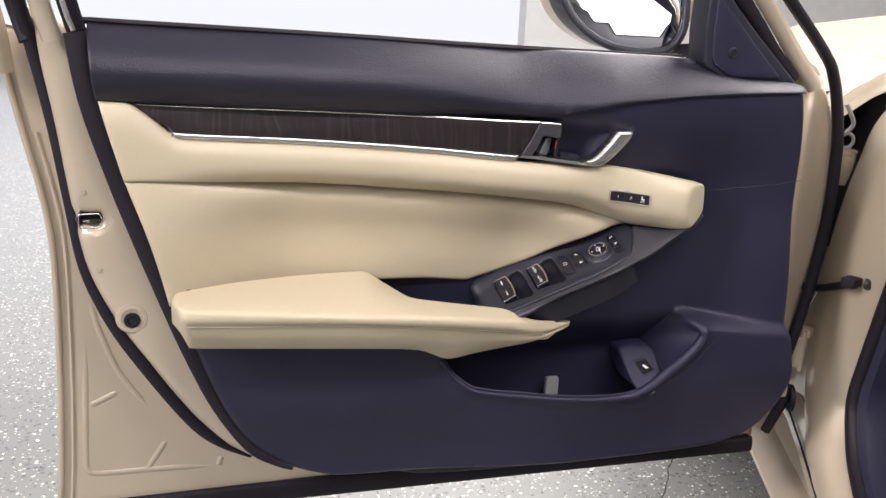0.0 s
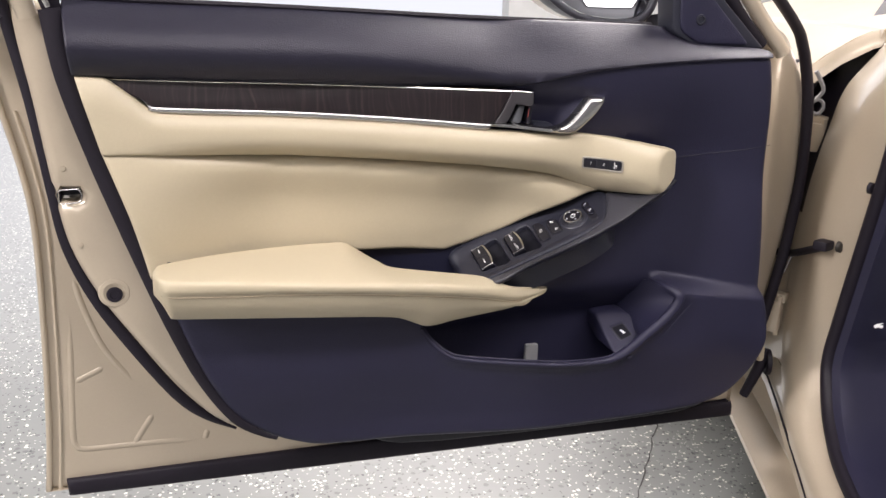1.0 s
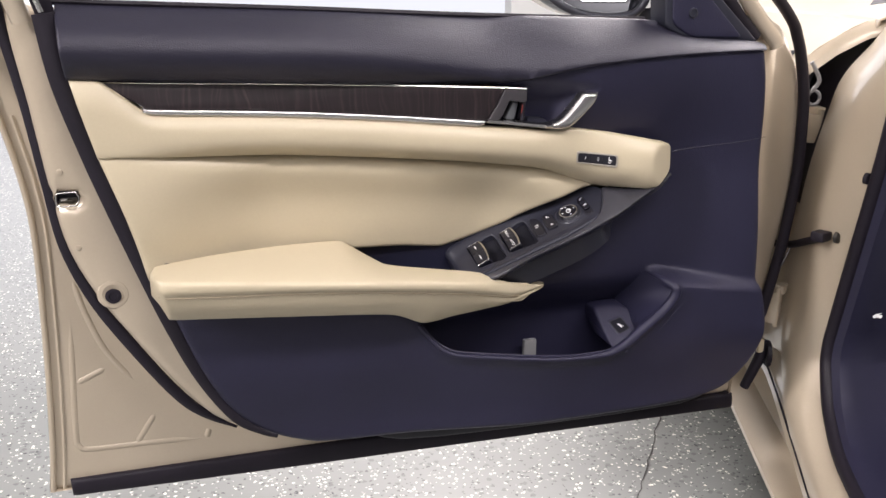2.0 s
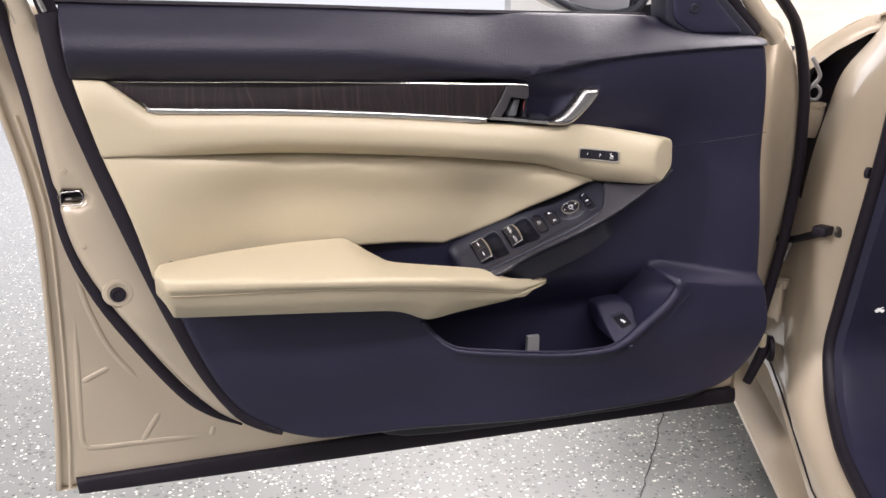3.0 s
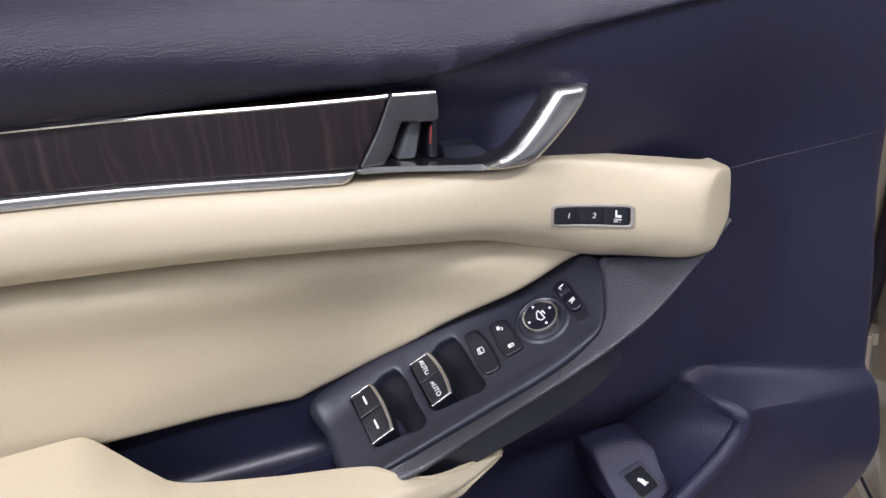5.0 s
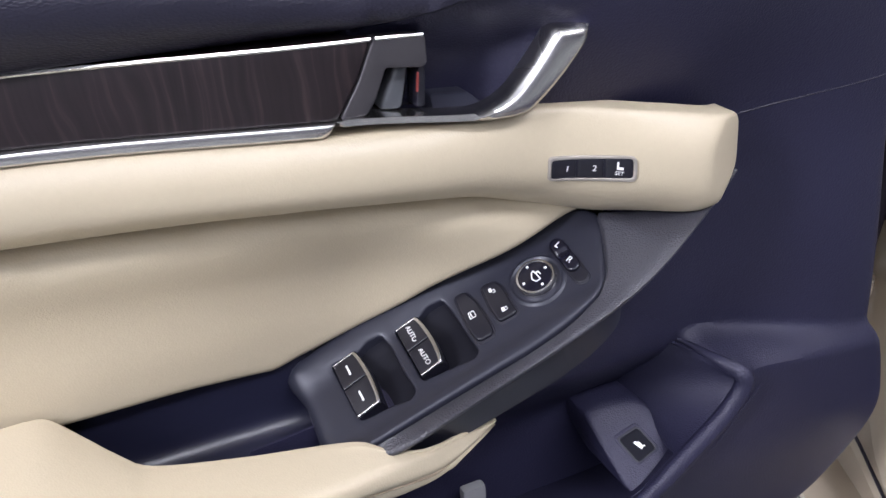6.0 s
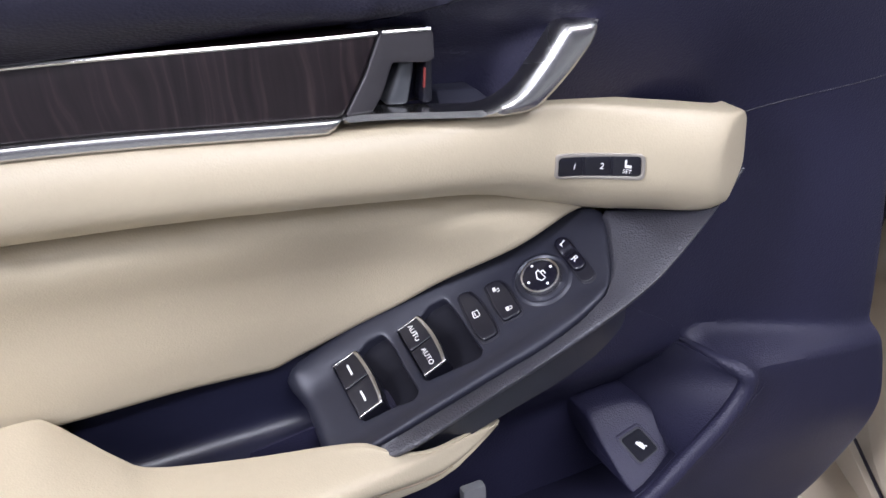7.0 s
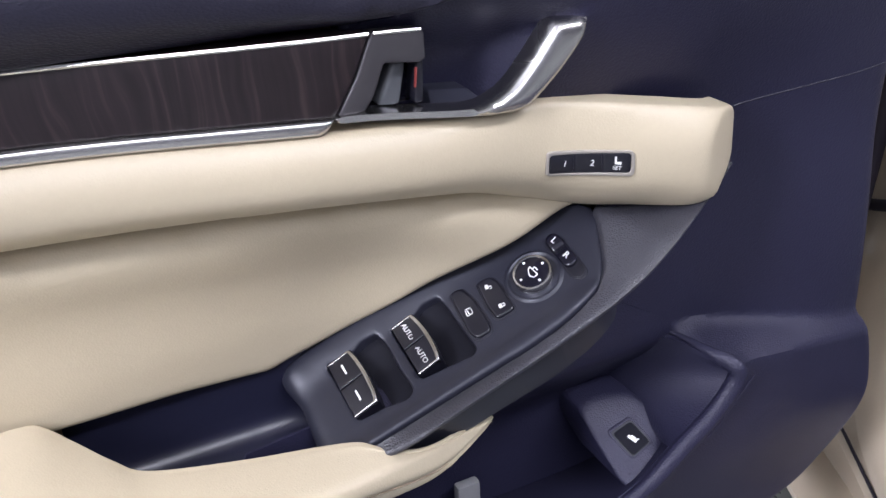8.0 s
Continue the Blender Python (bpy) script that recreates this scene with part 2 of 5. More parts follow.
def panel(name, outline, depth, mat, parent, r=0.004, back=0.03, res=0.012, holes=(), label="", flip=False, sharp=38, rings=(), lines=(), hole_r=None, hole_back=None):
    """A moulded plate over an outline in (x, z): its face lies at y = depth(x, z), its rim is rounded by r and runs back."""
    step = min(res, max(r * 1.2, res * 0.45))
    loops = [resample(outline, step)] + [resample(h, step)[::-1] for h in holes]
    pts, edges = [], []
    for loop in loops:
        k = len(pts)
        pts += list(loop)
        edges += [(k + i, k + (i + 1) % len(loop)) for i in range(len(loop))]
    extra = []
    for loop in loops:
        tang = np.roll(loop, -1, 0) - np.roll(loop, 1, 0)
        tang /= np.maximum(np.linalg.norm(tang, axis=1, keepdims=True), 1e-9)
        norm = np.stack([-tang[:, 1], tang[:, 0]], 1)
        for d in (0.12 * r, 0.4 * r, r) + tuple(rings):
            if d > 0:
                q = loop + norm * d
                extra.append(q[edge_distance(q, loops) > d * 0.93])
    lo, hi = loops[0].min(0), loops[0].max(0)
    gx, gz = np.meshgrid(np.arange(lo[0], hi[0], res), np.arange(lo[1], hi[1], res))
    gx = gx + (np.arange(gx.shape[0]) % 2)[:, None] * res * 0.5
    q = np.stack([gx.ravel(), gz.ravel()], 1)
    for line in lines:
        p = np.array(line, float)
        run = np.concatenate([[0], np.cumsum(np.linalg.norm(np.diff(p, axis=0), axis=1))])
        at = np.arange(0, run[-1], 0.004)
        p = np.stack([np.interp(at, run, p[:, 0]), np.interp(at, run, p[:, 1])], 1)
        extra.append(p[edge_distance(p, loops) > max((r,) + tuple(rings)) + 0.001])
    if len(q):
        if lines:
            q = q[np.min([edge_distance(q, [np.array(list(line) + list(line)[-2:0:-1])]) for line in lines], 0) > res * 0.5]
        extra.append(q[edge_distance(q, loops) > max((r,) + tuple(rings)) + res * 0.4])
    q = np.concatenate([e for e in extra if len(e)]) if any(len(e) for e in extra) else np.zeros((0, 2))
    if len(q):
        q = q[inside(q, loops[0])]
        for h in loops[1:]:
            q = q[~inside(q, h)]
    pts = np.array(pts + list(q))
    out = geometry.delaunay_2d_cdt([Vector(p) for p in pts], edges, [], 0, 1e-7)
    v2 = np.array([tuple(v) for v in out[0]])
    tri = np.array([f for f in out[2] if len(f) == 3])
    c = v2[tri].mean(1)
    keep = inside(c, loops[0])
    for h in loops[1:]:
        keep &= ~inside(c, h)
    tri = tri[keep]
    sgn = -1.0 if flip else 1.0
    radii = [r] + [r if hole_r is None else hole_r] * (len(loops) - 1)
    y = depth(v2[:, 0], v2[:, 1])
    drop = np.zeros(len(v2))
    for loop, rr in zip(loops, radii):
        if rr:
            d = np.minimum(edge_distance(v2, [loop]), rr)
            drop = np.maximum(drop, rr - np.sqrt(np.maximum(rr * rr - (rr - d) ** 2, 0)))
    y = y + sgn * drop
    verts = [(a[0], b, a[1]) for a, b in zip(v2, y)]
    faces = [tuple(f) if not flip else tuple(f[::-1]) for f in tri]
    for i, (loop, rr) in enumerate(zip(loops, radii)):
        yy = depth(loop[:, 0], loop[:, 1]) + sgn * rr
        run = back if i == 0 or hole_back is None else hole_back
        k, m = len(verts), len(loop)
        verts += [(p[0], a, p[1]) for p, a in zip(loop, yy)] + [(p[0], a + sgn * run, p[1]) for p, a in zip(loop, yy)]
        for i in range(m):
            j = (i + 1) % m
            f = (k + j, k + i, k + m + i, k + m + j)
            faces.append(f if not flip else f[::-1])
    return mesh_part(name, verts, faces, mat, parent, label, sharp)


def tube(name, pts, r, mat, parent, n=8, closed=False, label="", flat=1.0, taper=None):
    """A round or flattened bar along a line of points in space."""
    p = np.array(pts, float)
    k = len(p)
    verts, faces = [], []
    up = None
    for i in range(k):
        t = (p[(i + 1) % k] - p[i - 1]) if closed else p[min(i + 1, k - 1)] - p[max(i - 1, 0)]
        t = t / np.linalg.norm(t)
        if up is None:
            up = np.array([0, -1.0, 0]) if abs(t[1]) < 0.9 else np.array([0, 0, 1.0])
        up = up - t * (up @ t)
        up /= np.linalg.norm(up)
        side = np.cross(t, up)
        rr = r * (taper[i] if taper is not None else 1)
        for s in range(n):
            a = 2 * math.pi * s / n
            verts.append(p[i] + rr * (math.cos(a) * up * flat + math.sin(a) * side))
    for i in range(k if closed else k - 1):
        for s in range(n):
            a, b = i * n, ((i + 1) % k) * n
            faces.append((a + s, a + (s + 1) % n, b + (s + 1) % n, b + s))
    if not closed:
        faces += [tuple(range(n))[::-1], tuple((k - 1) * n + s for s in range(n))]
    return mesh_part(name, verts, faces, mat, parent, label, 50)


def sheet(name, rows, mat, parent, thick=0.004, label="", sharp=40):
    """A curved sheet of metal or moulding through rows of points, with thickness."""
    g = np.array(rows, float)
    a, b = g.shape[:2]
    du, dv = np.gradient(g, axis=0), np.gradient(g, axis=1)
    nrm = np.cross(du, dv)
    nrm /= np.maximum(np.linalg.norm(nrm, axis=2, keepdims=True), 1e-9)
    low = g - nrm * thick
    verts = list(g.reshape(-1, 3)) + list(low.reshape(-1, 3))
    o = a * b
    faces = []
    for i in range(a - 1):
        for j in range(b - 1):
            q = (i * b + j, (i + 1) * b + j, (i + 1) * b + j + 1, i * b + j + 1)
            faces += [q, tuple(o + s for s in q[::-1])]
    rim = [(i, 0) for i in range(a)] + [(a - 1, j) for j in range(1, b)] + [(i, b - 1) for i in range(a - 2, -1, -1)] + [(0, j) for j in range(b - 2, 0, -1)]
    rim = [i * b + j for i, j in rim]
    for s, t in zip(rim, rim[1:] + rim[:1]):
        faces.append((t, s, o + s, o + t))
    return mesh_part(name, verts, faces, mat, parent, label, sharp)


def box(name, lo, hi, mat, parent, bevel=0.003, label="", m=None):
    bm = bmesh.new()
    bmesh.ops.create_cube(bm, size=1)
    for v in bm.verts:
        v.co = Vector([(lo[i] + hi[i]) / 2 + v.co[i] * (hi[i] - lo[i]) for i in range(3)])
    if bevel:
        bmesh.ops.bevel(bm, geom=bm.edges[:], offset=bevel, segments=2, affect="EDGES", profile=0.6)
    if m is not None:
        bm.transform(m)
    me = bpy.data.meshes.new(name)
    bm.to_mesh(me)
    bm.free()
    me.polygons.foreach_set("use_smooth", [True] * len(me.polygons))
    me.set_sharp_from_angle(angle=radians(35))
    me.materials.append(mat)
    ob = new(name, me)
    if parent is not None:
        ob.parent = parent
    if label:
        ob["label"] = label
    return ob


def on_face(x, z, depth, lift=0.0):
    """A point on a moulded face, its normal towards the cabin, lifted off it."""
    e = 1e-4
    f = lambda a, b: float(depth(np.array([a]), np.array([b]))[0])
    n = Vector(((f(x + e, z) - f(x - e, z)) / (2 * e), -1, (f(x, z + e) - f(x, z - e)) / (2 * e))).normalized()
    return Vector((x, f(x, z), z)) + n * lift, n


def face_frame(x, z, depth, along, lift=0.0):
    """A frame on a moulded face: first axis along the given (x, z) way, third axis off the face."""
    o, n = on_face(x, z, depth, lift)
    o2, _ = on_face(x + along[0] * 1e-3, z + along[1] * 1e-3, depth, lift)
    a = (o2 - o).normalized()
    a = (a - n * a.dot(n)).normalized()
    b = n.cross(a)
    return Matrix(((a.x, b.x, n.x, o.x), (a.y, b.y, n.y, o.y), (a.z, b.z, n.z, o.z), (0, 0, 0, 1)))


def lettering(name, words, size, m, mat, parent, label=""):
    cu = bpy.data.curves.new(name, "FONT")
    cu.body, cu.size, cu.align_x, cu.align_y, cu.extrude = words, size, "CENTER", "CENTER", 0.00012
    tmp = new("tmp", cu)
    me = bpy.data.meshes.new_from_object(tmp.evaluated_get(bpy.context.evaluated_depsgraph_get()))
    bpy.data.objects.remove(tmp)
    me.transform(m)
    me.materials.clear()
    me.materials.append(mat)
    me.name = name
    ob = new(name, me)
    ob.parent = parent
    if label:
        ob["label"] = label
    return ob


def mark(name, strokes, m, mat, parent, t=0.0004, label=""):
    """A small printed sign of bars: each (x0, y0, x1, y1, width) in metres on a face."""
    bm = bmesh.new()
    for x0, y0, x1, y1, w in strokes:
        a, b = Vector((x0, y0, 0)), Vector((x1, y1, 0))
        d = (b - a).normalized()
        s = Vector((-d.y, d.x, 0)) * w / 2
        low = [bm.verts.new(m @ p) for p in (a - s, b - s, b + s, a + s)]
        top = [bm.verts.new(m @ (p + Vector((0, 0, t)))) for p in (a - s, b - s, b + s, a + s)]
        bm.faces.new(top)
        for i in range(4):
            bm.faces.new((low[i], low[(i + 1) % 4], top[(i + 1) % 4], top[i]))
    me = bpy.data.meshes.new(name)
    bm.to_mesh(me)
    bm.free()
    me.materials.append(mat)
    ob = new(name, me)
    ob.parent = parent
    if label:
        ob["label"] = label
    return ob


def disc(name, m, profile, mat, parent, n=32, label=""):
    """A turned part: profile of (radius, height) along the third axis of m."""
    verts, faces = [], []
    for r, h in profile:
        for s in range(n):
            a = 2 * math.pi * s / n
            verts.append(m @ Vector((r * math.cos(a), r * math.sin(a), h)))
    for i in range(len(profile) - 1):
        for s in range(n):
            faces.append((i * n + s, i * n + (s + 1) % n, (i + 1) * n + (s + 1) % n, (i + 1) * n + s))
    faces.append(tuple((len(profile) - 1) * n + s for s in range(n)))
    return mesh_part(name, verts, faces, mat, parent, label, 40)


def laid(ob, m):
    """Lays a part that was built flat onto its face."""
    ob.data.transform(m)
    ob.data.update()
    return ob


def flat(y):
    return lambda x, z: np.full(np.shape(x), float(y))


# ---------------------------------------------------------------- the garage
def slab(name, lo, hi, mat, label, category):
    ob = box(name, lo, hi, mat, None, bevel=0)
    return tagged(ob, label, category, kind="structure")


slab("floor", (-7, -5, -0.2), (9, 16, 0), FLOOR, "grey epoxy garage floor with white and black flakes", "floor")
slab("ceiling", (-7, -5, 3.4), (9, 9.5, 3.6), WALL, "plain white garage ceiling", "ceiling")
slab("wall_west", (-7.2, -5, 0), (-7, 9.5, 3.4), WALL, "plain white garage wall", "wall")
slab("wall_east", (9, -5, 0), (9.2, 9.5, 3.4), WALL, "plain white garage wall", "wall")
# unseen wall, darker than the others so that black trim reflects less light
slab("wall_south", (-7, -5.2, 0), (9, -5, 3.4), DIM_WALL, "unseen garage wall, greyed to dim reflections", "wall")
slab("wall_north_left", (-7, 9.5, 0), (-2.6, 9.7, 3.4), WALL, "white wall beside the open garage doorway", "wall")
slab("wall_north_right", (3.8, 9.5, 0), (9, 9.7, 3.4), WALL, "white wall beside the open garage doorway", "wall")
slab("wall_north_top", (-2.6, 9.5, 3.05), (3.8, 9.7, 3.4), WALL, "white wall over the open garage doorway", "wall")

crack = []
cx, cy = 0.985, 1.38
for i in range(34):
    crack.append((cx, cy))
    cx, cy = cx + 0.0125 + random.uniform(-0.006, 0.006), cy + 0.018 + random.uniform(-0.004, 0.004)
rows = [[(x - w, y, 0.0012), (x + w, y, 0.0012)] for (x, y), w in zip(crack, [0.0008 + 0.0012 * random.random() for _ in crack])]
tagged(sheet("floor_crack", rows, CRACK, None, thick=0.0008), "thin crooked crack in the epoxy floor", "crack", kind="structure")

# ---------------------------------------------------------------- the door
door = new("car")
tagged(door, "champagne car with front door open, beige and black trim", "car")


def y_trim(x):
    return 1.203 - 0.014 * smooth(0.45, 0.65, x)


DOOR_REAR = [(-0.012, 0.250), (-0.004, 0.34), (0.003, 0.494), (0.005, 0.648), (-0.003, 0.731), (-0.021, 0.82), (-0.036, 0.90), (-0.046, 0.965)]
DOOR_FRONT = [(1.10, 0.952), (1.165, 0.90), (1.20, 0.84), (1.215, 0.763), (1.212, 0.656), (1.205, 0.536), (1.19, 0.42), (1.17, 0.30), (1.165, 0.262)]
outer = curve(DOOR_REAR, 4) + [(0.05, 0.935), (1.0, 0.922)] + curve(DOOR_FRONT, 4)

# pressed inner plate outside the seal, then the raised plate inside it
panel("flange_plate", outer, lambda x, z: 1.362 + 0.0 * x, PAINT, door, r=0.008, back=0.03, res=0.03, label="champagne painted door edge")
panel("outer_skin", outer, lambda x, z: 1.44 - 0.10 * (z - 0.62) ** 2, PAINT, door, r=0.02, back=0.05, res=0.04, flip=True, label="champagne painted outer skin")
SEAL_REAR = [(0.006, 0.985), (0.014, 0.936), (0.031, 0.846), (0.045, 0.744), (0.060, 0.659), (0.092, 0.585), (0.137, 0.514), (0.191, 0.438), (0.243, 0.381), (0.302, 0.350)]
shell = curve(SEAL_REAR, 5) + curve([(0.36, 0.332), (0.6, 0.322), (1.02, 0.322), (1.135, 0.325), (1.165, 0.40), (1.205, 0.536), (1.226, 0.66), (1.227, 0.763), (1.213, 0.857), (1.160, 0.922), (1.06, 0.955)], 4) + [(1.0, 0.918), (0.12, 0.940), (0.03, 0.975)]
LATCH = rounded([(0.054, 0.716), (0.079, 0.717), (0.083, 0.726), (0.079, 0.735), (0.054, 0.734)], 0.004)

SHELL_HOLE = rounded([(0.20, 0.93), (0.21, 0.75), (0.27, 0.60), (0.36, 0.44), (0.45, 0.385), (1.01, 0.385), (1.02, 0.88), (0.9, 0.91)], 0.04)


def y_shell(x, z):
    return 1.252 + 0.075 * smooth(1.08, 1.21, x) + 0.02 * smooth(0.05, -0.02, x) + 0.03 * smooth(0.40, 0.33, z)


panel("inner_shell", shell, y_shell, PAINT, door, r=0.016, back=0.10, res=0.02, holes=[LATCH, SHELL_HOLE], label="champagne painted door inner shell")
latch = panel("latch", rounded([(0.046, 0.706), (0.09, 0.706), (0.09, 0.745), (0.046, 0.745)], 0.004), flat(1.275), DARK, door, r=0.002, back=0.02, label="black door latch mouth")
tube("latch_rim", [(x, 1.2525, z) for x, z in LATCH], 0.0010, CHROME, latch, 6, True, label="bright steel latch rim")
tube("latch_claw", [(0.058, 1.268, 0.721), (0.067, 1.262, 0.7225), (0.078, 1.268, 0.722)], 0.003, STEEL, latch, 6)

# rubber seal round the door
seal = curve([(-0.002, 1.20, 1.05), (0.002, 1.25, 0.99), (0.012, 1.268, 0.936), (0.029, 1.268, 0.846), (0.043, 1.268, 0.744), (0.056, 1.268, 0.657), (0.085, 1.268, 0.581),
              (0.128, 1.268, 0.508), (0.181, 1.268, 0.431), (0.222, 1.268, 0.390), (0.262, 1.268, 0.366)], 6)
tube("rear_seal", [(p[0] + 0.002, p[1], p[2]) for p in seal], 0.0088, RUBBER, door, 8, label="black rubber door seal", flat=0.7, taper=[1 - 0.75 * smooth(0.82, 1.0, i / (len(seal) - 1)) for i in range(len(seal))])
seal = curve([(1.14, 1.325, 0.34), (1.155, 1.325, 0.37), (1.180, 1.32, 0.42), (1.204, 1.318, 0.53), (1.213, 1.318, 0.587), (1.223, 1.318, 0.686), (1.221, 1.318, 0.783), (1.216, 1.318, 0.829), (1.204, 1.315, 0.872),
              (1.184, 1.306, 0.912), (1.150, 1.294, 0.953), (1.018, 1.262, 1.065), (0.86, 1.222, 1.205), (0.66, 1.19, 1.32), (0.43, 1.17, 1.392), (0.2, 1.162, 1.418), (0.03, 1.166, 1.40), (-0.04, 1.20, 1.28), (-0.03, 1.242, 1.12), (-0.008, 1.276, 1.0), (0.008, 1.268, 0.945)], 6)
tube("door_seal", seal, 0.0095, RUBBER, door, 8, label="black rubber door seal")
strip = [(0.018, 0.266), (0.02, 0.239), (0.4, 0.236), (1.172, 0.233), (1.169, 0.262), (0.6, 0.272), (0.36, 0.270)]
panel("sill_strip", strip, lambda x, z: 1.352 + 0.1 * np.abs(z - 0.252), RUBBER, door, r=0.005, back=0.03, res=0.02, label="black rubber strip along door bottom")
panel("lower_blank", curve([(0.45, 0.335), (0.48, 0.285), (0.6, 0.262), (1.05, 0.262), (1.09, 0.30), (1.05, 0.36)], 3), flat(1.34), DARK, door, r=0.006, back=0.03, res=0.03, label="black plate under the trim")

# pressed ribs and the plug hole in the rear plate
for name, line in (("pressed_rib", [(0.043, 0.53), (0.038, 0.44), (0.033, 0.34), (0.036, 0.318), (0.052, 0.311), (0.118, 0.310), (0.16, 0.309), (0.222, 0.306)]),
                   ("pressed_rib", [(0.052, 0.58), (0.064, 0.53), (0.086, 0.470), (0.122, 0.415)]), ("pressed_rib", [(0.222, 0.306), (0.227, 0.321)]), ("pressed_rib", [(0.042, 0.421), (0.083, 0.440)]), ("pressed_rib", [(0.118, 0.311), (0.148, 0.357)])):
    pts = curve(line, 6)
    n = len(pts) - 1
    tube(name, [(x, 1.3655, z) for x, z in pts], 0.0065, PAINT, door, 8, flat=0.75, taper=[0.75 + 0.25 * smooth(0, 0.12, i / n) * smooth(1, 0.88, i / n) for i in range(n + 1)])
disc("plug_boss", face_frame(0.112, 0.592, y_shell, (1, 0)), [(0.021, -0.002), (0.019, 0.0006), (0.014, 0.0012), (0.0125, 0.0002)], PAINT, door)
disc("plug", face_frame(0.112, 0.590, y_shell, (1, 0), 0.001), [(0.0105, 0), (0.010, 0.0018), (0.006, 0.0022), (0.0055, 0.0008)], RUBBER, door, label="black rubber plug")
for x, z in ((0.062, 0.762), (0.075, 0.66)):
    disc("rivet", face_frame(x, z, y_shell, (1, 0)), [(0.004, 0), (0.0035, 0.001), (0.001, 0.0014)], PAINT, door, 12)

# trim carrier
TRIM_REAR = [(0.078, 0.972), (0.081, 0.955), (0.090, 0.879), (0.113, 0.784), (0.140, 0.706), (0.165, 0.637), (0.188, 0.566), (0.219, 0.485), (0.257, 0.415), (0.298, 0.376), (0.35, 0.352), (0.41, 0.342),
             (0.60, 0.341), (0.855, 0.343), (0.960, 0.347), (1.000, 0.352), (1.0385, 0.363), (1.066, 0.386), (1.086, 0.418), (1.0955, 0.457), (1.0885, 0.505), (1.0800, 0.535), (1.0760, 0.5445), (1.0755, 0.555), (1.0745, 0.58), (1.0705, 0.637), (1.0600, 0.727), (1.050, 0.814), (1.040, 0.8725)]
trim = curve(TRIM_REAR, 5) + [(1.033, 0.903), (1.025, 0.911), (1.01, 0.917), (0.918, 0.922), (0.871, 0.946), (0.59, 0.954), (0.37, 0.963)]
RIM = curve([(0.887, 0.5655), (0.900, 0.5605), (0.911, 0.5555), (0.9145, 0.549), (0.909, 0.537), (0.893, 0.5195), (0.866, 0.4985), (0.839, 0.4765), (0.822, 0.467), (0.802, 0.4615), (0.7458, 0.4612), (0.6545, 0.4705), (0.585, 0.4785), (0.562, 0.486), (0.5437, 0.501), (0.527, 0.524)], 5)
hole = RIM + curve([(0.54, 0.565), (0.62, 0.575), (0.70, 0.590), (0.76, 0.598), (0.82, 0.590), (0.858, 0.577)], 3)
opening = rounded([(0.112, 0.872), (0.118, 0.84), (0.135, 0.785), (0.185, 0.645), (0.43, 0.625), (0.455, 0.59), (0.585, 0.585), (0.64, 0.612), (0.72, 0.632), (0.79, 0.66), (0.828, 0.695), (0.81, 0.765), (0.735, 0.785), (0.70, 0.787), (0.63, 0.795), (0.622, 0.835), (0.628, 0.87), (0.60, 0.874), (0.3, 0.886)], 0.012)
PAD_LOW = [(0.085, 0.883), (0.122, 0.881), (0.202, 0.8775), (0.416, 0.8695), (0.60, 0.8645), (0.64, 0.8655), (0.673, 0.870), (0.710, 0.880), (0.755, 0.8885), (0.80, 0.893), (0.85, 0.8975), (0.94, 0.9025), (1.030, 0.9055)]
fold_line = height(PAD_LOW)
WELL = np.array([(0.60, 0.76), (0.60, 0.876), (0.735, 0.874), (0.782, 0.862), (0.750, 0.812), (0.735, 0.785), (0.70, 0.76)])
rim_line = np.array(RIM)
rim_run = np.concatenate([[0], np.cumsum(np.linalg.norm(np.diff(rim_line, axis=0), axis=1))])


def y_upper(x, z):
    """The card above the pocket: it flares towards the cabin up to the fold under the pad."""
    fold = 1.212 - 0.022 * smooth(0.40, 0.60, x) - 0.020 * smooth(0.62, 0.78, x)
    w = smooth(0.70, 0.90, z)
    face = (1.222 - 0.012 * smooth(0.5, 0.25, x) - 0.030 * smooth(0.90, 1.06, x)) * (1 - w) + fold * w
    p = np.stack([np.ravel(x), np.ravel(z)], 1)
    dip = (edge_distance(p, [WELL]) * inside(p, WELL)).reshape(np.shape(x))
    return face + 0.022 * smooth(0.0, 0.040, dip) + 0.05 * smooth(0.001, 0.012, z - fold_line(x))


def y_lower(x, z):
    """The bulging foot of the card under the ledge."""
    return 1.176 + 0.004 * smooth(0.95, 1.09, x) + 0.018 * smooth(0.48, 0.36, z) + 0.030 * smooth(0.74, 0.46, x)


hole_line = np.array(hole)


def rim_place(x, z):
    """Distance from the pocket's rim, the way along it and the distance from the whole opening."""
    p = np.stack([np.ravel(x), np.ravel(z)], 1)
    a, ab = rim_line[:-1], np.diff(rim_line, axis=0)
    t = np.clip(((p[:, None] - a) * ab).sum(2) / (ab ** 2).sum(1), 0, 1)
    gap = np.linalg.norm(p[:, None] - (a + t[..., None] * ab), axis=2)
    k = gap.argmin(1)
    i = np.arange(len(p))
    d = gap[i, k].reshape(np.shape(x))
    run = (rim_run[k] + t[i, k] * np.diff(rim_run)[k]).reshape(np.shape(x))
    return d, smooth(0.0, 0.022, run), edge_distance(p, [hole_line]).reshape(np.shape(x))


def ledge_line(x):
    return 0.574 - 0.15 * (x - 0.8965) + 0.06 * smooth(0.56, 0.48, x)


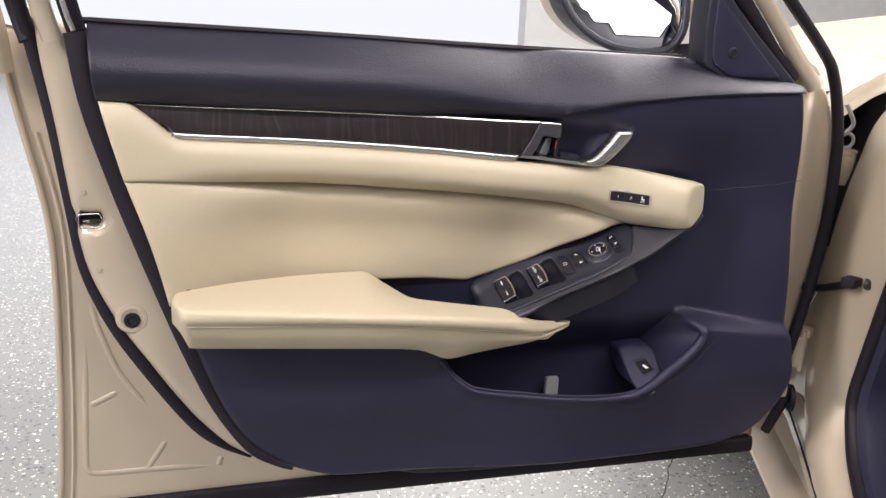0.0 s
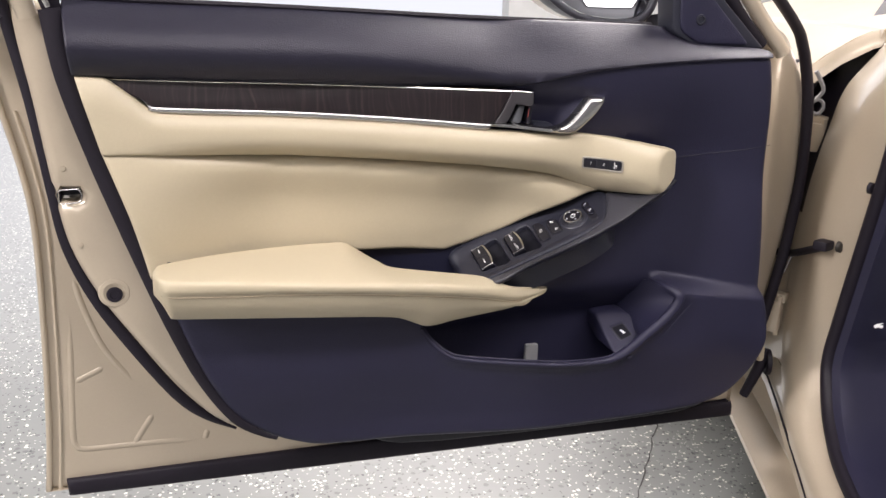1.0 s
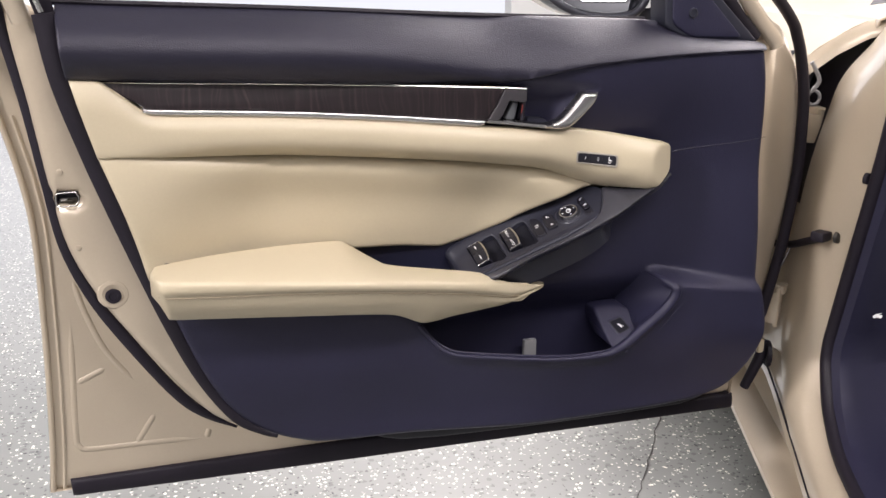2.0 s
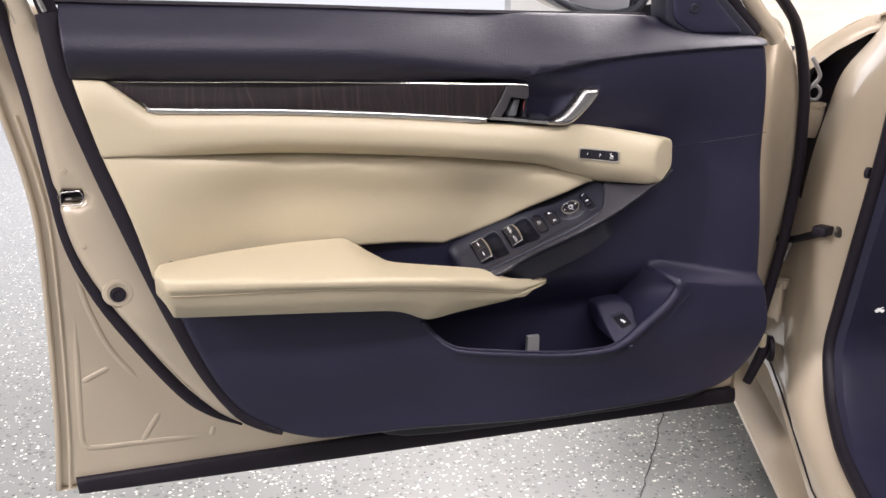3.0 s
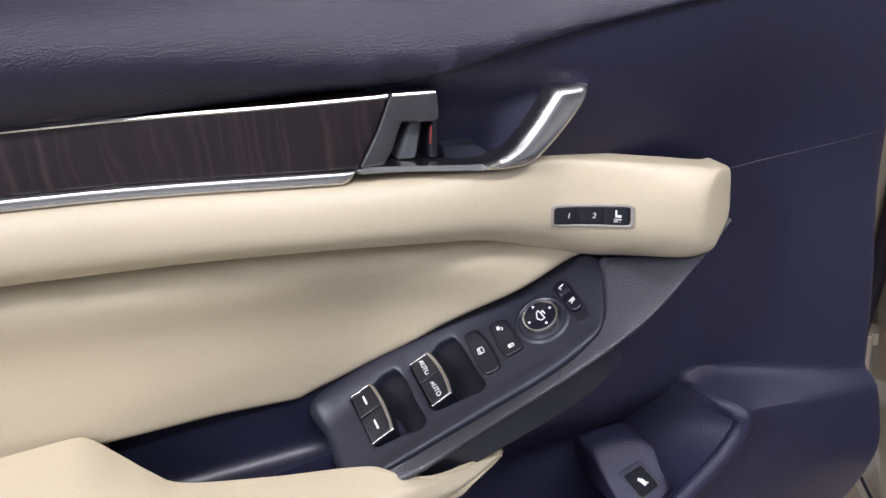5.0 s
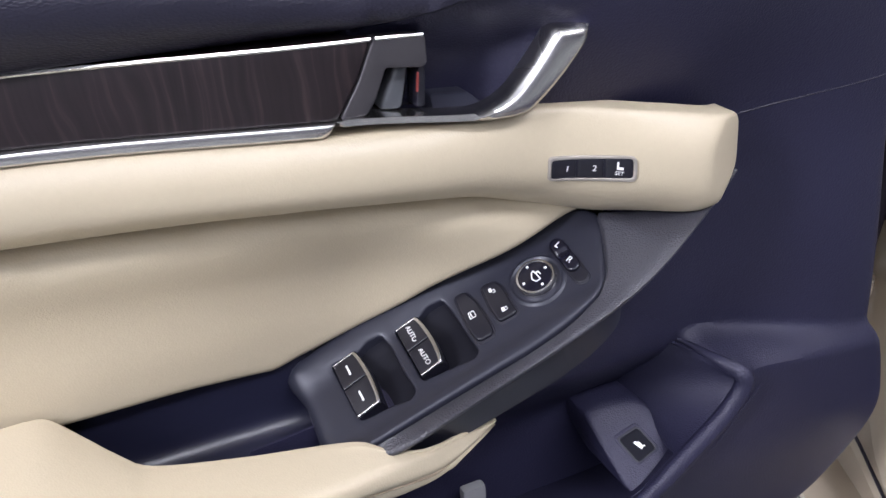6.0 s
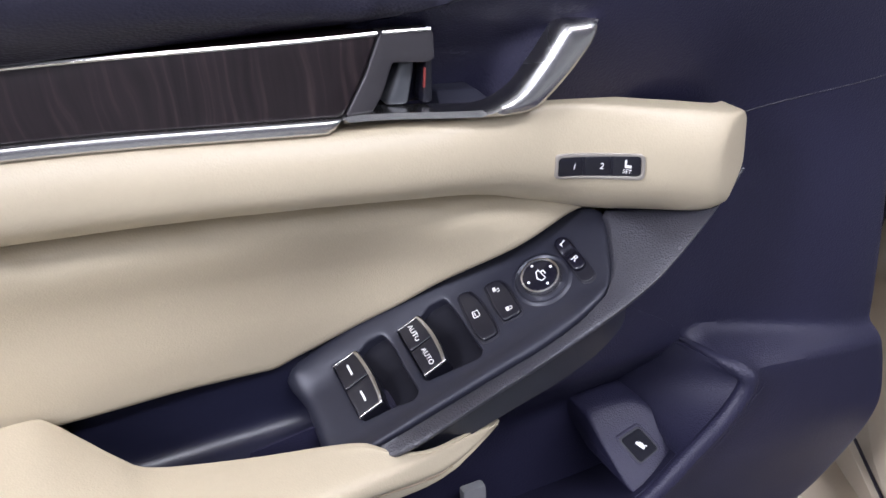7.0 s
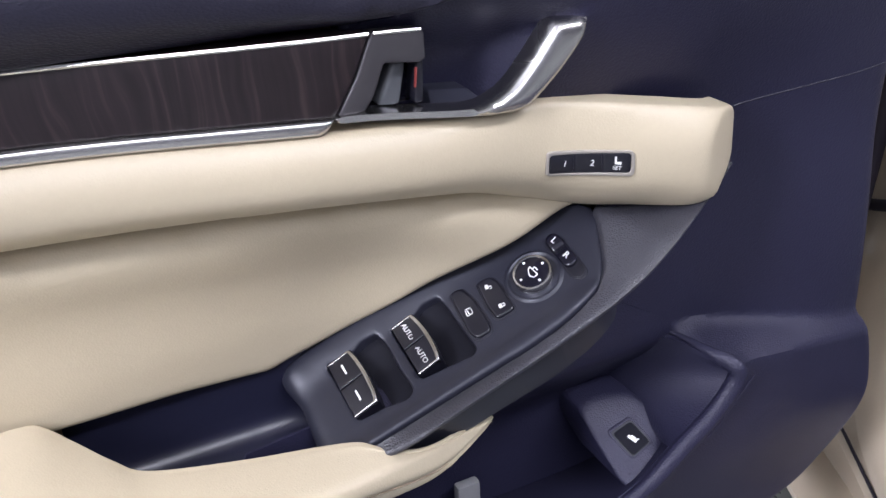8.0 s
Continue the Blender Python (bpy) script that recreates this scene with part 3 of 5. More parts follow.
def y_card(x, z):
    d, w, e = rim_place(x, z)
    ledge = ledge_line(x)
    m = smooth(ledge + 0.004, ledge - 0.018, z) * (1 - (1 - w) * np.exp(-(d / 0.02) ** 2))
    crest = 0.010 * np.exp(-(d / 0.015) ** 2) * w * smooth(0.52, 0.58, x)
    m = m * (1 - smooth(0.80, 0.83, x) * smooth(0.888, 0.880, x) * smooth(0.545, 0.555, z))
    return y_upper(x, z) * (1 - m) + (y_lower(x, z) - crest) * m


panel("door_card", trim, y_card, PLASTIC, door, r=0.010, back=0.035, hole_back=0.002, res=0.0042, holes=[hole, opening], rings=(0.003, 0.006), lines=[[(x, float(ledge_line(x)) + o) for x in np.linspace(0.90, 1.075, 30)] for o in (0.005, 0.0, -0.004, -0.008, -0.012, -0.016, -0.020)], label="black grained plastic door card")
edge = curve([(0.068, 0.960), (0.080, 0.880), (0.106, 0.789), (0.131, 0.713), (0.159, 0.633), (0.189, 0.551), (0.222, 0.470), (0.261, 0.404), (0.296, 0.376), (0.318, 0.3655)], 6)
tube("trim_edge", [(x, 1.224, z) for x, z in edge], 0.0155, RUBBER, door, 8, label="black edge of the trim panel", flat=0.55, taper=[1 - 0.8 * smooth(0.5, 1.0, i / (len(edge) - 1)) for i in range(len(edge))])
tube("rear_hem", [(x + 0.004, 1.360, z) for x, z in curve(DOOR_REAR, 6)], 0.0045, PAINT, door, 8)
tube("rear_hem", [(x + 0.020, 1.362, z) for x, z in curve(DOOR_REAR[:-2], 6)], 0.003, PAINT, door, 6)


cup = np.array(rounded([(0.8165, 0.5062), (0.8315, 0.5105), (0.8508, 0.5113), (0.864, 0.510), (0.873, 0.503), (0.8765, 0.492), (0.872, 0.480), (0.845, 0.455), (0.8235, 0.462), (0.8190, 0.4866)], 0.006))
y_cup = lambda x, z: 1.208 + 1.3 * (z - 0.487) - 0.3 * (x - 0.845)


def y_pocket(x, z):
    return y_upper(x, z) - 0.0008 + 0.052 * smooth(0.573, 0.49, z)


back_hole = [(0.522, 0.56), (0.505, 0.53), (0.505, 0.40), (0.985, 0.40), (0.985, 0.553), (0.912, 0.559), (0.897, 0.570)] + curve([(0.872, 0.592), (0.82, 0.622), (0.76, 0.634), (0.70, 0.620), (0.62, 0.598), (0.54, 0.588)], 3)
pocket = panel("map_pocket", back_hole, y_pocket, PLASTIC, door, r=0.0, back=0.002, res=0.008, sharp=75, label="black grained map pocket behind a raised lip")
rows, slope = [], []
turn = max(i for i, (x, z) in enumerate(RIM) if z > 0.508 and x > 0.8)
bend = 10
for i, (x, z) in enumerate(RIM):
    a, b = np.array([x]), np.array([z])
    near = float(y_card(a, b)[0]) + 0.008
    if i <= turn:
        t = max(0.0, (i - bend) / (turn - bend))
        ex, ez = 0.886 - 0.024 * t, 0.5655 - 0.066 * t
        ey = float(y_pocket(np.array([ex]), np.array([ez]))[0]) + 0.001
        slope.append([(x + (ex - x) * k, near + (ey - near) * k, z + (ez - z) * k) for k in (0.0, 0.03, 0.2, 0.4, 0.6, 0.8, 1.0)])
    elif i <= turn + 4:
        t = (i - turn) / 4
        slope.append([tuple(np.array((x, near, z)) + (np.array((0.862 + 0.011 * t, 1.270 - 0.064 * t, 0.4995 - 0.018 * t)) - (x, near, z)) * k) for k in (0.0, 0.03, 0.2, 0.4, 0.6, 0.8, 1.0)])
    if i >= turn:
        ex, ez = x + 0.06 * float(smooth(0.72, 0.85, x)), z - 0.05
        far = float(y_pocket(np.array([ex]), np.array([ez]))[0]) + 0.001
        rows.append([(x + (ex - x) * t, near + (far - near) * t, z + (ez - z) * t) for t in (0.0, 0.12, 0.3, 0.55, 0.8, 1.0)])
sheet("pocket_wall", rows, PLASTIC, pocket, thick=0.002, sharp=60)
sheet("pocket_slope", slope, PLASTIC, pocket, thick=0.002, sharp=60)
lip_line = []
for i in range(len(RIM)):
    t = np.array(RIM[min(i + 1, len(RIM) - 1)]) - np.array(RIM[max(i - 1, 0)])
    t = np.array([-t[1], t[0]]) / np.linalg.norm(t)
    x, z = np.array(RIM[i]) + t * 0.0035
    lip_line.append((x, float(y_card(np.array([x]), np.array([z]))[0]) + 0.0032, z))
tube("pocket_lip", lip_line, 0.0078, PLASTIC, pocket, 12, flat=0.85, taper=[(0.22 + 0.78 * smooth(0, 0.034, k)) * (1 - 0.5 * smooth(0.12, 0.22, k)) for k in rim_run])
panel("button_housing", list(map(tuple, cup)), y_cup, PLASTIC, pocket, r=0.005, back=0.055, res=0.005, rings=(0.0025,), sharp=60)
tr = [(0.8323, 0.4916), (0.8523, 0.4969), (0.8597, 0.4846), (0.8400, 0.4781)]
mid = np.mean(tr, 0)
button = panel("trunk_button", rounded([tuple(mid + (np.array(q) - mid) * 1.22) for q in tr], 0.004), lambda x, z: y_cup(x, z) - 0.0012, PLASTIC, door, r=0.0010, back=0.004, res=0.003, label="black button bezel in the map pocket")
panel("button_gap", rounded([tuple(mid + (np.array(q) - mid) * 1.06) for q in tr], 0.003), lambda x, z: y_cup(x, z) - 0.0016, DARK, button, r=0.0003, back=0.002, res=0.003)
panel("button_face", rounded([tuple(mid + (np.array(q) - mid) * 0.93) for q in tr], 0.0025), lambda x, z: y_cup(x, z) - 0.0030, MATT, button, r=0.0009, back=0.004, res=0.003)
m = face_frame(mid[0], mid[1], lambda x, z: y_cup(x, z) - 0.0030, (0.72, -0.60), 0.0001)
mark("car_sign", [(-0.0042, 0.000, 0.0040, 0.0, 0.0024), (-0.002, 0.0016, 0.0018, 0.0016, 0.0016), (0.002, 0.001, 0.0046, 0.0030, 0.0009)], m, WHITE, button)
crease = [(x, float(y_card(np.array([x]), np.array([z]))[0]) + 0.0002, z) for x, z in curve([(0.9466, 0.5387), (0.925, 0.517), (0.905, 0.494), (0.8913, 0.4806)], 6)]
tube("card_crease", crease, 0.0011, PLASTIC, door, 6, taper=[smooth(0, 0.2, i / (len(crease) - 1)) * smooth(1.0, 0.6, i / (len(crease) - 1)) + 0.05 for i in range(len(crease))])
# pale block stands in for a soft patch of light deep in the pocket
box("pocket_light_patch", (0.7065, 1.2500, 0.425), (0.7275, 1.2600, 0.4605), PALE, door, 0.003, "pale block for the lit patch in the pocket")

# upper pad
PAD_TOP = [(1.034, 0.9095), (1.025, 0.9170), (0.918, 0.924), (0.880, 0.940), (0.85, 0.9475), (0.59, 0.9555), (0.37, 0.9645), (0.172, 0.9695), (0.078, 0.974)]
low_line, top_line = fold_line, height([(0.078, 0.974), (0.172, 0.9695), (0.37, 0.9645), (0.59, 0.9555), (0.80, 0.9485), (0.87, 0.942), (0.95, 0.930), (1.04, 0.921)])


def y_pad(x, z):
    a, b = low_line(x), top_line(x)
    v = np.clip((z - a) / np.maximum(b - a, 1e-4), 0, 1)
    v0 = 0.36 - 0.345 * smooth(0.40, 0.74, x)
    nose = 1.183 - 0.019 * smooth(0.60, 0.76, x)
    return nose + 0.020 * (np.maximum(0, v0 - v) / v0) ** 1.6 * smooth(0.74, 0.60, x) + (0.060 - 0.020 * smooth(0.70, 1.0, x)) * (np.maximum(0, v - v0) / (1 - v0)) ** (2 - 0.75 * smooth(0.5, 0.85, x))


panel("upper_pad", curve(PAD_LOW, 6) + curve(PAD_TOP, 4), y_pad, SOFT, door, r=0.0035, back=0.05, res=0.008, sharp=70, label="black soft grained upper pad")
tube("belt_strip", [(x, 1.240, z - 0.003) for x, z in curve([(0.06, 0.976), (0.37, 0.966), (0.59, 0.957), (0.87, 0.949)], 4)], 0.0045, RUBBER, door, 6, label="black glass run strip")

# wood inlay with bright strip and end cap
wood = [(0.119, 0.8790)] + curve([(0.200, 0.8758), (0.338, 0.8715), (0.486, 0.8661), (0.6395, 0.8607)], 6) + [(0.6295, 0.838), (0.6165, 0.8162)] + curve([(0.484, 0.8270), (0.336, 0.8375), (0.1845, 0.8445), (0.170, 0.8490), (0.141, 0.8640)], 5)
y_wood = lambda x, z: y_trim(x) + 0.001 + (0.20 - 0.24 * smooth(0.3, 0.62, x)) * np.maximum(0, z - 0.835 + 0.058 * (x - 0.3))
inlay = panel("wood_inlay", wood, y_wood, WOOD, door, r=0.002, back=0.02, res=0.012, label="dark brown striped wood inlay")
tube("wood_lip", [on_face(x, z, y_wood, 0.0)[0] for x, z in curve([(0.124, 0.8787), (0.200, 0.8755), (0.338, 0.8712), (0.486, 0.8658), (0.6388, 0.8604)], 6)], 0.0013, CHROME, inlay, 6)
chrome = curve([(0.162, 0.8555), (0.172, 0.8490), (0.1845, 0.8450), (0.336, 0.8378), (0.484, 0.8273), (0.6150, 0.8165)], 6) + curve([(0.608, 0.8085), (0.484, 0.8192), (0.3356, 0.8299), (0.184, 0.8376), (0.172, 0.8440)], 6)
panel("bright_strip", chrome, lambda x, z: y_trim(x) - 0.004, CHROME, door, r=0.0030, back=0.02, res=0.006, label="satin chrome strip under the wood inlay")
cap = [(0.6408, 0.8606), (0.6700, 0.8587), (0.6722, 0.8560), (0.6726, 0.8412), (0.6690, 0.8392), (0.6470, 0.8425), (0.6400, 0.8250), (0.6340, 0.8165), (0.6180, 0.8165), (0.6308, 0.838)]
end_cap = panel("end_cap", rounded(cap, 0.0016), y_wood, GREY, door, r=0.0015, back=0.02, res=0.006, label="dark grey end cap")
tube("cap_lip", [on_face(x, z, y_wood, 0.0)[0] for x, z in curve([(0.6415, 0.8604), (0.6700, 0.8585)], 3)], 0.0012, CHROME, end_cap, 6)
panel("lever_recess", rounded([(0.632, 0.8135), (0.645, 0.8445), (0.6755, 0.8420), (0.674, 0.8120)], 0.003), lambda x, z: 1.2075 + 0.0 * x, GLOSS, end_cap, r=0.001, back=0.004, res=0.006)
lever = panel("inner_handle", rounded([(0.6440, 0.8160), (0.6570, 0.8155), (0.6640, 0.8392), (0.6560, 0.8400)], 0.003), lambda x, z: 1.1975 + 22 * (x - 0.655 - 0.42 * (z - 0.828)) ** 2 - 0.25 * (x - 0.655) + 0.25 * (z - 0.828), PADDLE, door, r=0.0015, back=0.008, res=0.0025, label="dark grey release lever")
panel("lock_tab", rounded([(0.6655, 0.8150), (0.6685, 0.8405), (0.6722, 0.8400), (0.6712, 0.8150)], 0.0015), flat(1.1925), KEY, lever, r=0.001, back=0.012, res=0.004)
panel("red_flag", [(0.6660, 0.8245), (0.6673, 0.8358), (0.6680, 0.8358), (0.6668, 0.8245)], flat(1.1915), RED, lever, r=0.0003, back=0.002, res=0.003)
grip = curve([(0.6150, 0.8150), (0.6195, 0.8178), (0.6447, 0.8157), (0.6798, 0.8121), (0.6982, 0.8108), (0.7095, 0.8133), (0.7210, 0.8195), (0.7364, 0.8354), (0.7490, 0.8512), (0.7535, 0.8530)], 6) + curve([(0.7735, 0.8527), (0.7716, 0.8405), (0.7570, 0.8236), (0.7400, 0.8091), (0.7285, 0.8030), (0.7092, 0.8029), (0.6796, 0.8061), (0.6442, 0.8099), (0.6156, 0.8125)], 6)
panel("pull_handle", grip, lambda x, z: 1.1845 - 0.012 * smooth(0.62, 0.71, x), CHROME, door, r=0.0085, back=0.010, res=0.0035, rings=(0.0055,), label="curved satin chrome pull handle")
panel("well_ledge", rounded([(0.676, 0.806), (0.680, 0.8165), (0.7045, 0.8145), (0.712, 0.806)], 0.002), lambda x, z: 1.204 + 1.5 * (z - 0.815), SATIN, end_cap, r=0.001, back=0.02, res=0.004)

# beige band
BAND_TOP = [(0.088, 0.882), (0.120, 0.8800), (0.135, 0.8710), (0.150, 0.8595), (0.164, 0.8480), (0.178, 0.8390), (0.195, 0.8368), (0.25, 0.834), (0.336, 0.8300), (0.484, 0.8192), (0.614, 0.8075), (0.70, 0.8005), (0.728, 0.8000), (0.746, 0.8010), (0.792, 0.7945), (0.841, 0.7862)]
BAND_END = rounded([(0.841, 0.7862), (0.8915, 0.7758), (0.8945, 0.7346), (0.8655, 0.7125), (0.84, 0.7122)], 0.010)[6:-6]
BAND_LOW = [(0.84, 0.7122), (0.811, 0.7112), (0.7976, 0.7125), (0.7816, 0.7165), (0.744, 0.7285), (0.700, 0.7420), (0.623, 0.7524), (0.574, 0.7570), (0.4935, 0.7640), (0.4144, 0.7705), (0.3385, 0.7760), (0.265, 0.7800), (0.194, 0.7838), (0.150, 0.7865), (0.113, 0.7867)]
bt, bl = height(BAND_TOP + [(0.90, 0.780)]), height([(0.90, 0.7130), (0.87, 0.7125)] + BAND_LOW)


def y_groove(x):
    return 1.228 - 0.030 * smooth(0.36, 0.12, x) - 0.012 * smooth(0.50, 0.70, x) - 0.010 * smooth(0.75, 0.82, x) - 0.036 * smooth(0.80, 0.86, x)


def y_band(x, z):
    v = np.clip((z - bl(x)) / np.maximum(bt(x) - bl(x), 1e-4), 0, 1)
    front = y_trim(x) - 0.011 + 0.005 * smooth(0.66, 0.75, x) - 0.032 * smooth(0.745, 0.86, x)
    up, down = np.clip((v - 0.62) / 0.38, 0, 1), np.clip((0.62 - v) / 0.62, 0, 1)
    y = front + (0.010 - 0.006 * smooth(0.66, 0.74, x) + 0.010 * smooth(0.745, 0.86, x)) * up ** 2 + (y_groove(x) - 0.004 - front) * down ** 2.9
    return y + soft_step(1.151 + 0.58 * (x - 0.853) - y, 0.0022)


panel("leather_band", curve(BAND_TOP, 5) + BAND_END + curve(BAND_LOW, 5), y_band, LEATHER, door, r=0.003, back=0.02, res=0.004, sharp=50, label="beige leather upper band")

# beige insert
INSERT = curve([(0.112, 0.789), (0.140, 0.706), (0.160, 0.622)], 4) + curve([(0.22, 0.630), (0.334, 0.632), (0.43, 0.632), (0.498, 0.6300), (0.535, 0.6262), (0.569, 0.6220)], 4) + curve([(0.575, 0.6225), (0.586, 0.6255), (0.617, 0.6345), (0.658, 0.6525), (0.6935, 0.6735), (0.7334, 0.6930), (0.773, 0.7080), (0.798, 0.7125)], 4) + curve([(x, z + 0.0025) for x, z in BAND_LOW[2:]], 4)


def y_insert(x, z):
    low = bl(x) - z
    roll = 0.012 * smooth(0.0, 0.012, low) * smooth(0.085, 0.014, low) * smooth(0.79, 0.69, x) * smooth(0.12, 0.30, x)
    return 1.2455 - 0.048 * smooth(0.34, 0.12, x) - 0.034 * smooth(0.62, 0.80, x) + 0.012 * smooth(0.74, 0.60, x) * smooth(0.75, 0.62, z) * smooth(0.44, 0.62, x) - 0.006 * np.sin(np.pi * np.clip(low / 0.13, 0, 1)) - 0.013 * smooth(0.060, 0.0, low) * smooth(0.80, 0.66, x) * smooth(0.14, 0.34, x) - roll


panel("leather_insert", INSERT, y_insert, LEATHER, door, r=0.005, back=0.02, res=0.008, rings=(0.010,), sharp=60, label="beige leather door insert")

# armrest: an almost level top, a rounded nose, a front face with a piped seam, and a drawn-in underside
ARM_REAR = [(0.1625, 1.184, 0.6380), (0.1675, 1.1830, 0.6448), (0.1739, 1.1876, 0.6469), (0.2134, 1.2084, 0.6459), (0.2579, 1.2195, 0.6470), (0.335, 1.2335, 0.6476), (0.3987, 1.2392, 0.6471), (0.4148, 1.2402, 0.6465), (0.4246, 1.2400, 0.6440), (0.4435, 1.2236, 0.6340),
            (0.4594, 1.2070, 0.6270), (0.4772, 1.1954, 0.6205), (0.5311, 1.1850, 0.6140), (0.580, 1.1809, 0.6075), (0.6042, 1.1770, 0.6038), (0.618, 1.1700, 0.5985), (0.6442, 1.1700, 0.5880), (0.681, 1.1835, 0.5795), (0.700, 1.1905, 0.5780), (0.7085, 1.1945, 0.5752), (0.7130, 1.1955, 0.5735)]
ARM_NOSE = [(0.1625, 1.160, 0.6370), (0.1671, 1.138, 0.6450), (0.1828, 1.1235, 0.6440), (0.2499, 1.122, 0.6390), (0.3195, 1.122, 0.6330), (0.3918, 1.122, 0.6270), (0.4673, 1.1242, 0.6200), (0.5488, 1.1348, 0.6080), (0.6116, 1.150, 0.5947), (0.6616, 1.1690, 0.5816), (0.6945, 1.1840, 0.5745), (0.7085, 1.1900, 0.5735), (0.7130, 1.1950, 0.5722)]
ARM_SEAM = [(0.1625, 1.165, 0.6250), (0.172, 1.134, 0.6228), (0.1812, 1.126, 0.6222), (0.2491, 1.126, 0.6183), (0.3194, 1.126, 0.6149), (0.3922, 1.126, 0.6099), (0.4684, 1.1286, 0.6022), (0.5508, 1.1402, 0.5893), (0.6052, 1.1542, 0.5771), (0.6435, 1.1640, 0.5674), (0.6633, 1.1715, 0.5655), (0.6945, 1.1855, 0.5680), (0.7085, 1.1918, 0.5700), (0.7130, 1.1952, 0.5710)]
ARM_FOOT = [(0.1625, 1.178, 0.6100), (0.1747, 1.158, 0.5987), (0.1796, 1.152, 0.5891), (0.1876, 1.150, 0.5852), (0.249, 1.150, 0.5807), (0.3961, 1.150, 0.5703), (0.4671, 1.1551, 0.5623), (0.4931, 1.1629, 0.5528), (0.5105, 1.1671, 0.5437), (0.5236, 1.1697, 0.5395), (0.5412, 1.1732, 0.5392), (0.5625, 1.1747, 0.5425),
            (0.6045, 1.1741, 0.5481), (0.6477, 1.175, 0.5532), (0.675, 1.1795, 0.5600), (0.6959, 1.1876, 0.5634), (0.7085, 1.1933, 0.5670), (0.7130, 1.1955, 0.5698)]


def along_x(pts):
    """A smooth line in space, taken by its x."""
    fy, fz = height([(p[0], p[1]) for p in pts]), height([(p[0], p[2]) for p in pts])
    return lambda x: np.array([x, float(fy(x)), float(fz(x))])


arm_rear, arm_nose, arm_seam_line, arm_foot = along_x(ARM_REAR), along_x(ARM_NOSE), along_x(ARM_SEAM), along_x(ARM_FOOT)


def arm_section(x):
    r, c, q, f = arm_rear(x), arm_nose(x), arm_seam_line(x), arm_foot(x)
    k = float(smooth(0.7130, 0.665, x))
    e = np.array([0.0, 1.0, 0.0])
    up = np.array([0.0, 0.0, 1.0])
    pts = [f + e * 0.045 * k + up * 0.004 * k, f + e * 0.008 * k - up * 0.0005 * k, f - e * 0.001 * k + up * 0.0025 * k, q + (f - q) * 0.5 - e * 0.0025 * k, q + (f - q) * 0.06, q - e * 0.0006 * k + (c - q) * 0.10,
           q + (c - q) * 0.5 - e * 0.0042 * k, c - e * 0.0010 * k - up * 0.0015 * k, c + (r - c) * 0.10 + up * 0.0014 * k, c + (r - c) * 0.35 + up * 0.0016 * k, c + (r - c) * 0.7 + up * 0.0012 * k, r - e * 0.004 * k + up * 0.0002 * k, r + e * 0.001 * k - up * 0.0025 * k, r + e * 0.002 * k - up * 0.028 * k]
    return curve(pts, 5)


rows = [arm_section(x) for x in [0.1626, 0.1640, 0.1660, 0.1690, 0.1725] + list(np.linspace(0.177, 0.704, 119)) + [0.7058, 0.7074, 0.7086, 0.7094]]
arm = sheet("armrest", rows, LEATHER, door, thick=0.0012, label="padded beige leather armrest", sharp=80)
for lift in (0.02, 0.24):
    pts = [arm_seam_line(x) + (arm_nose(x) - arm_seam_line(x)) * lift * smooth(0.70, 0.62, x) + (0, -0.0016 * lift / 0.24 + 0.0002, 0) for x in np.linspace(0.172, 0.662, 60)]
    tube("arm_seam", pts, 0.0008, STITCH, arm, 5)

# storage tray behind the armrest
arc = [(1.266, 0.66), (1.266, 0.593)] + [(1.246 + 0.020 * math.cos(a), 0.587 - 0.020 * math.sin(a)) for a in np.linspace(0.2, math.pi / 2, 6)] + [(1.22, 0.566), (1.214, 0.565), (1.208, 0.561), (1.185, 0.561)]
tray = [[(x, y, z) for x in np.linspace(0.435, 0.60, 9)] for y, z in arc]
sheet("storage_tray", [r[::-1] for r in tray], TRAY, door, label="black storage tray beside the armrest")

# switch panel, built flat in its own face: u along it from the mirror knob, v across it, in metres
SW_U, SW_V, SW_N = Vector((0.8916, -0.1175, 0.4374)), Vector((-0.0253, 0.9513, 0.3072)), Vector((-0.4522, -0.2849, 0.8452))
SW_O = Vector((0.7444, 1.1938, 0.6791))
SW_M = Matrix((SW_U, -SW_N, SW_V)).transposed().to_4x4()
SW_M.translation = SW_O
SW_TOP = Matrix((SW_U, SW_V, SW_N)).transposed().to_4x4()
SW_TOP.translation = SW_O - SW_N * 0.004


def mm(pts):
    return [(u / 1000, v / 1000) for u, v in pts]


def y_face(u, v):
    """Depth under the panel's plane: the long edges are drawn up, the tail bends down into the tray."""
    return 0.004 - 0.0045 * smooth(-0.026, -0.040, v) - 0.006 * smooth(0.022, 0.046, v) + 0.006 * smooth(-0.170, -0.190, u) ** 2


def on_switch(name, poly, rise, mat, r, back=0.004, res=0.004, corner=0.002, holes=(), label="", parent=None, rings=(), sharp=38):
    face = rise if callable(rise) else (lambda u, v: 0.004 - rise + 0 * u)
    return laid(panel(name, rounded(mm(poly), corner), face, mat, parent or switch, r=r, back=back, res=res, holes=holes, label=label, rings=rings, sharp=sharp), SW_M)


def sw_sign(u, v, rise, turn=-90):
    return SW_TOP @ pose(u / 1000, v / 1000, rise + 0.0001, 0, 0, turn)


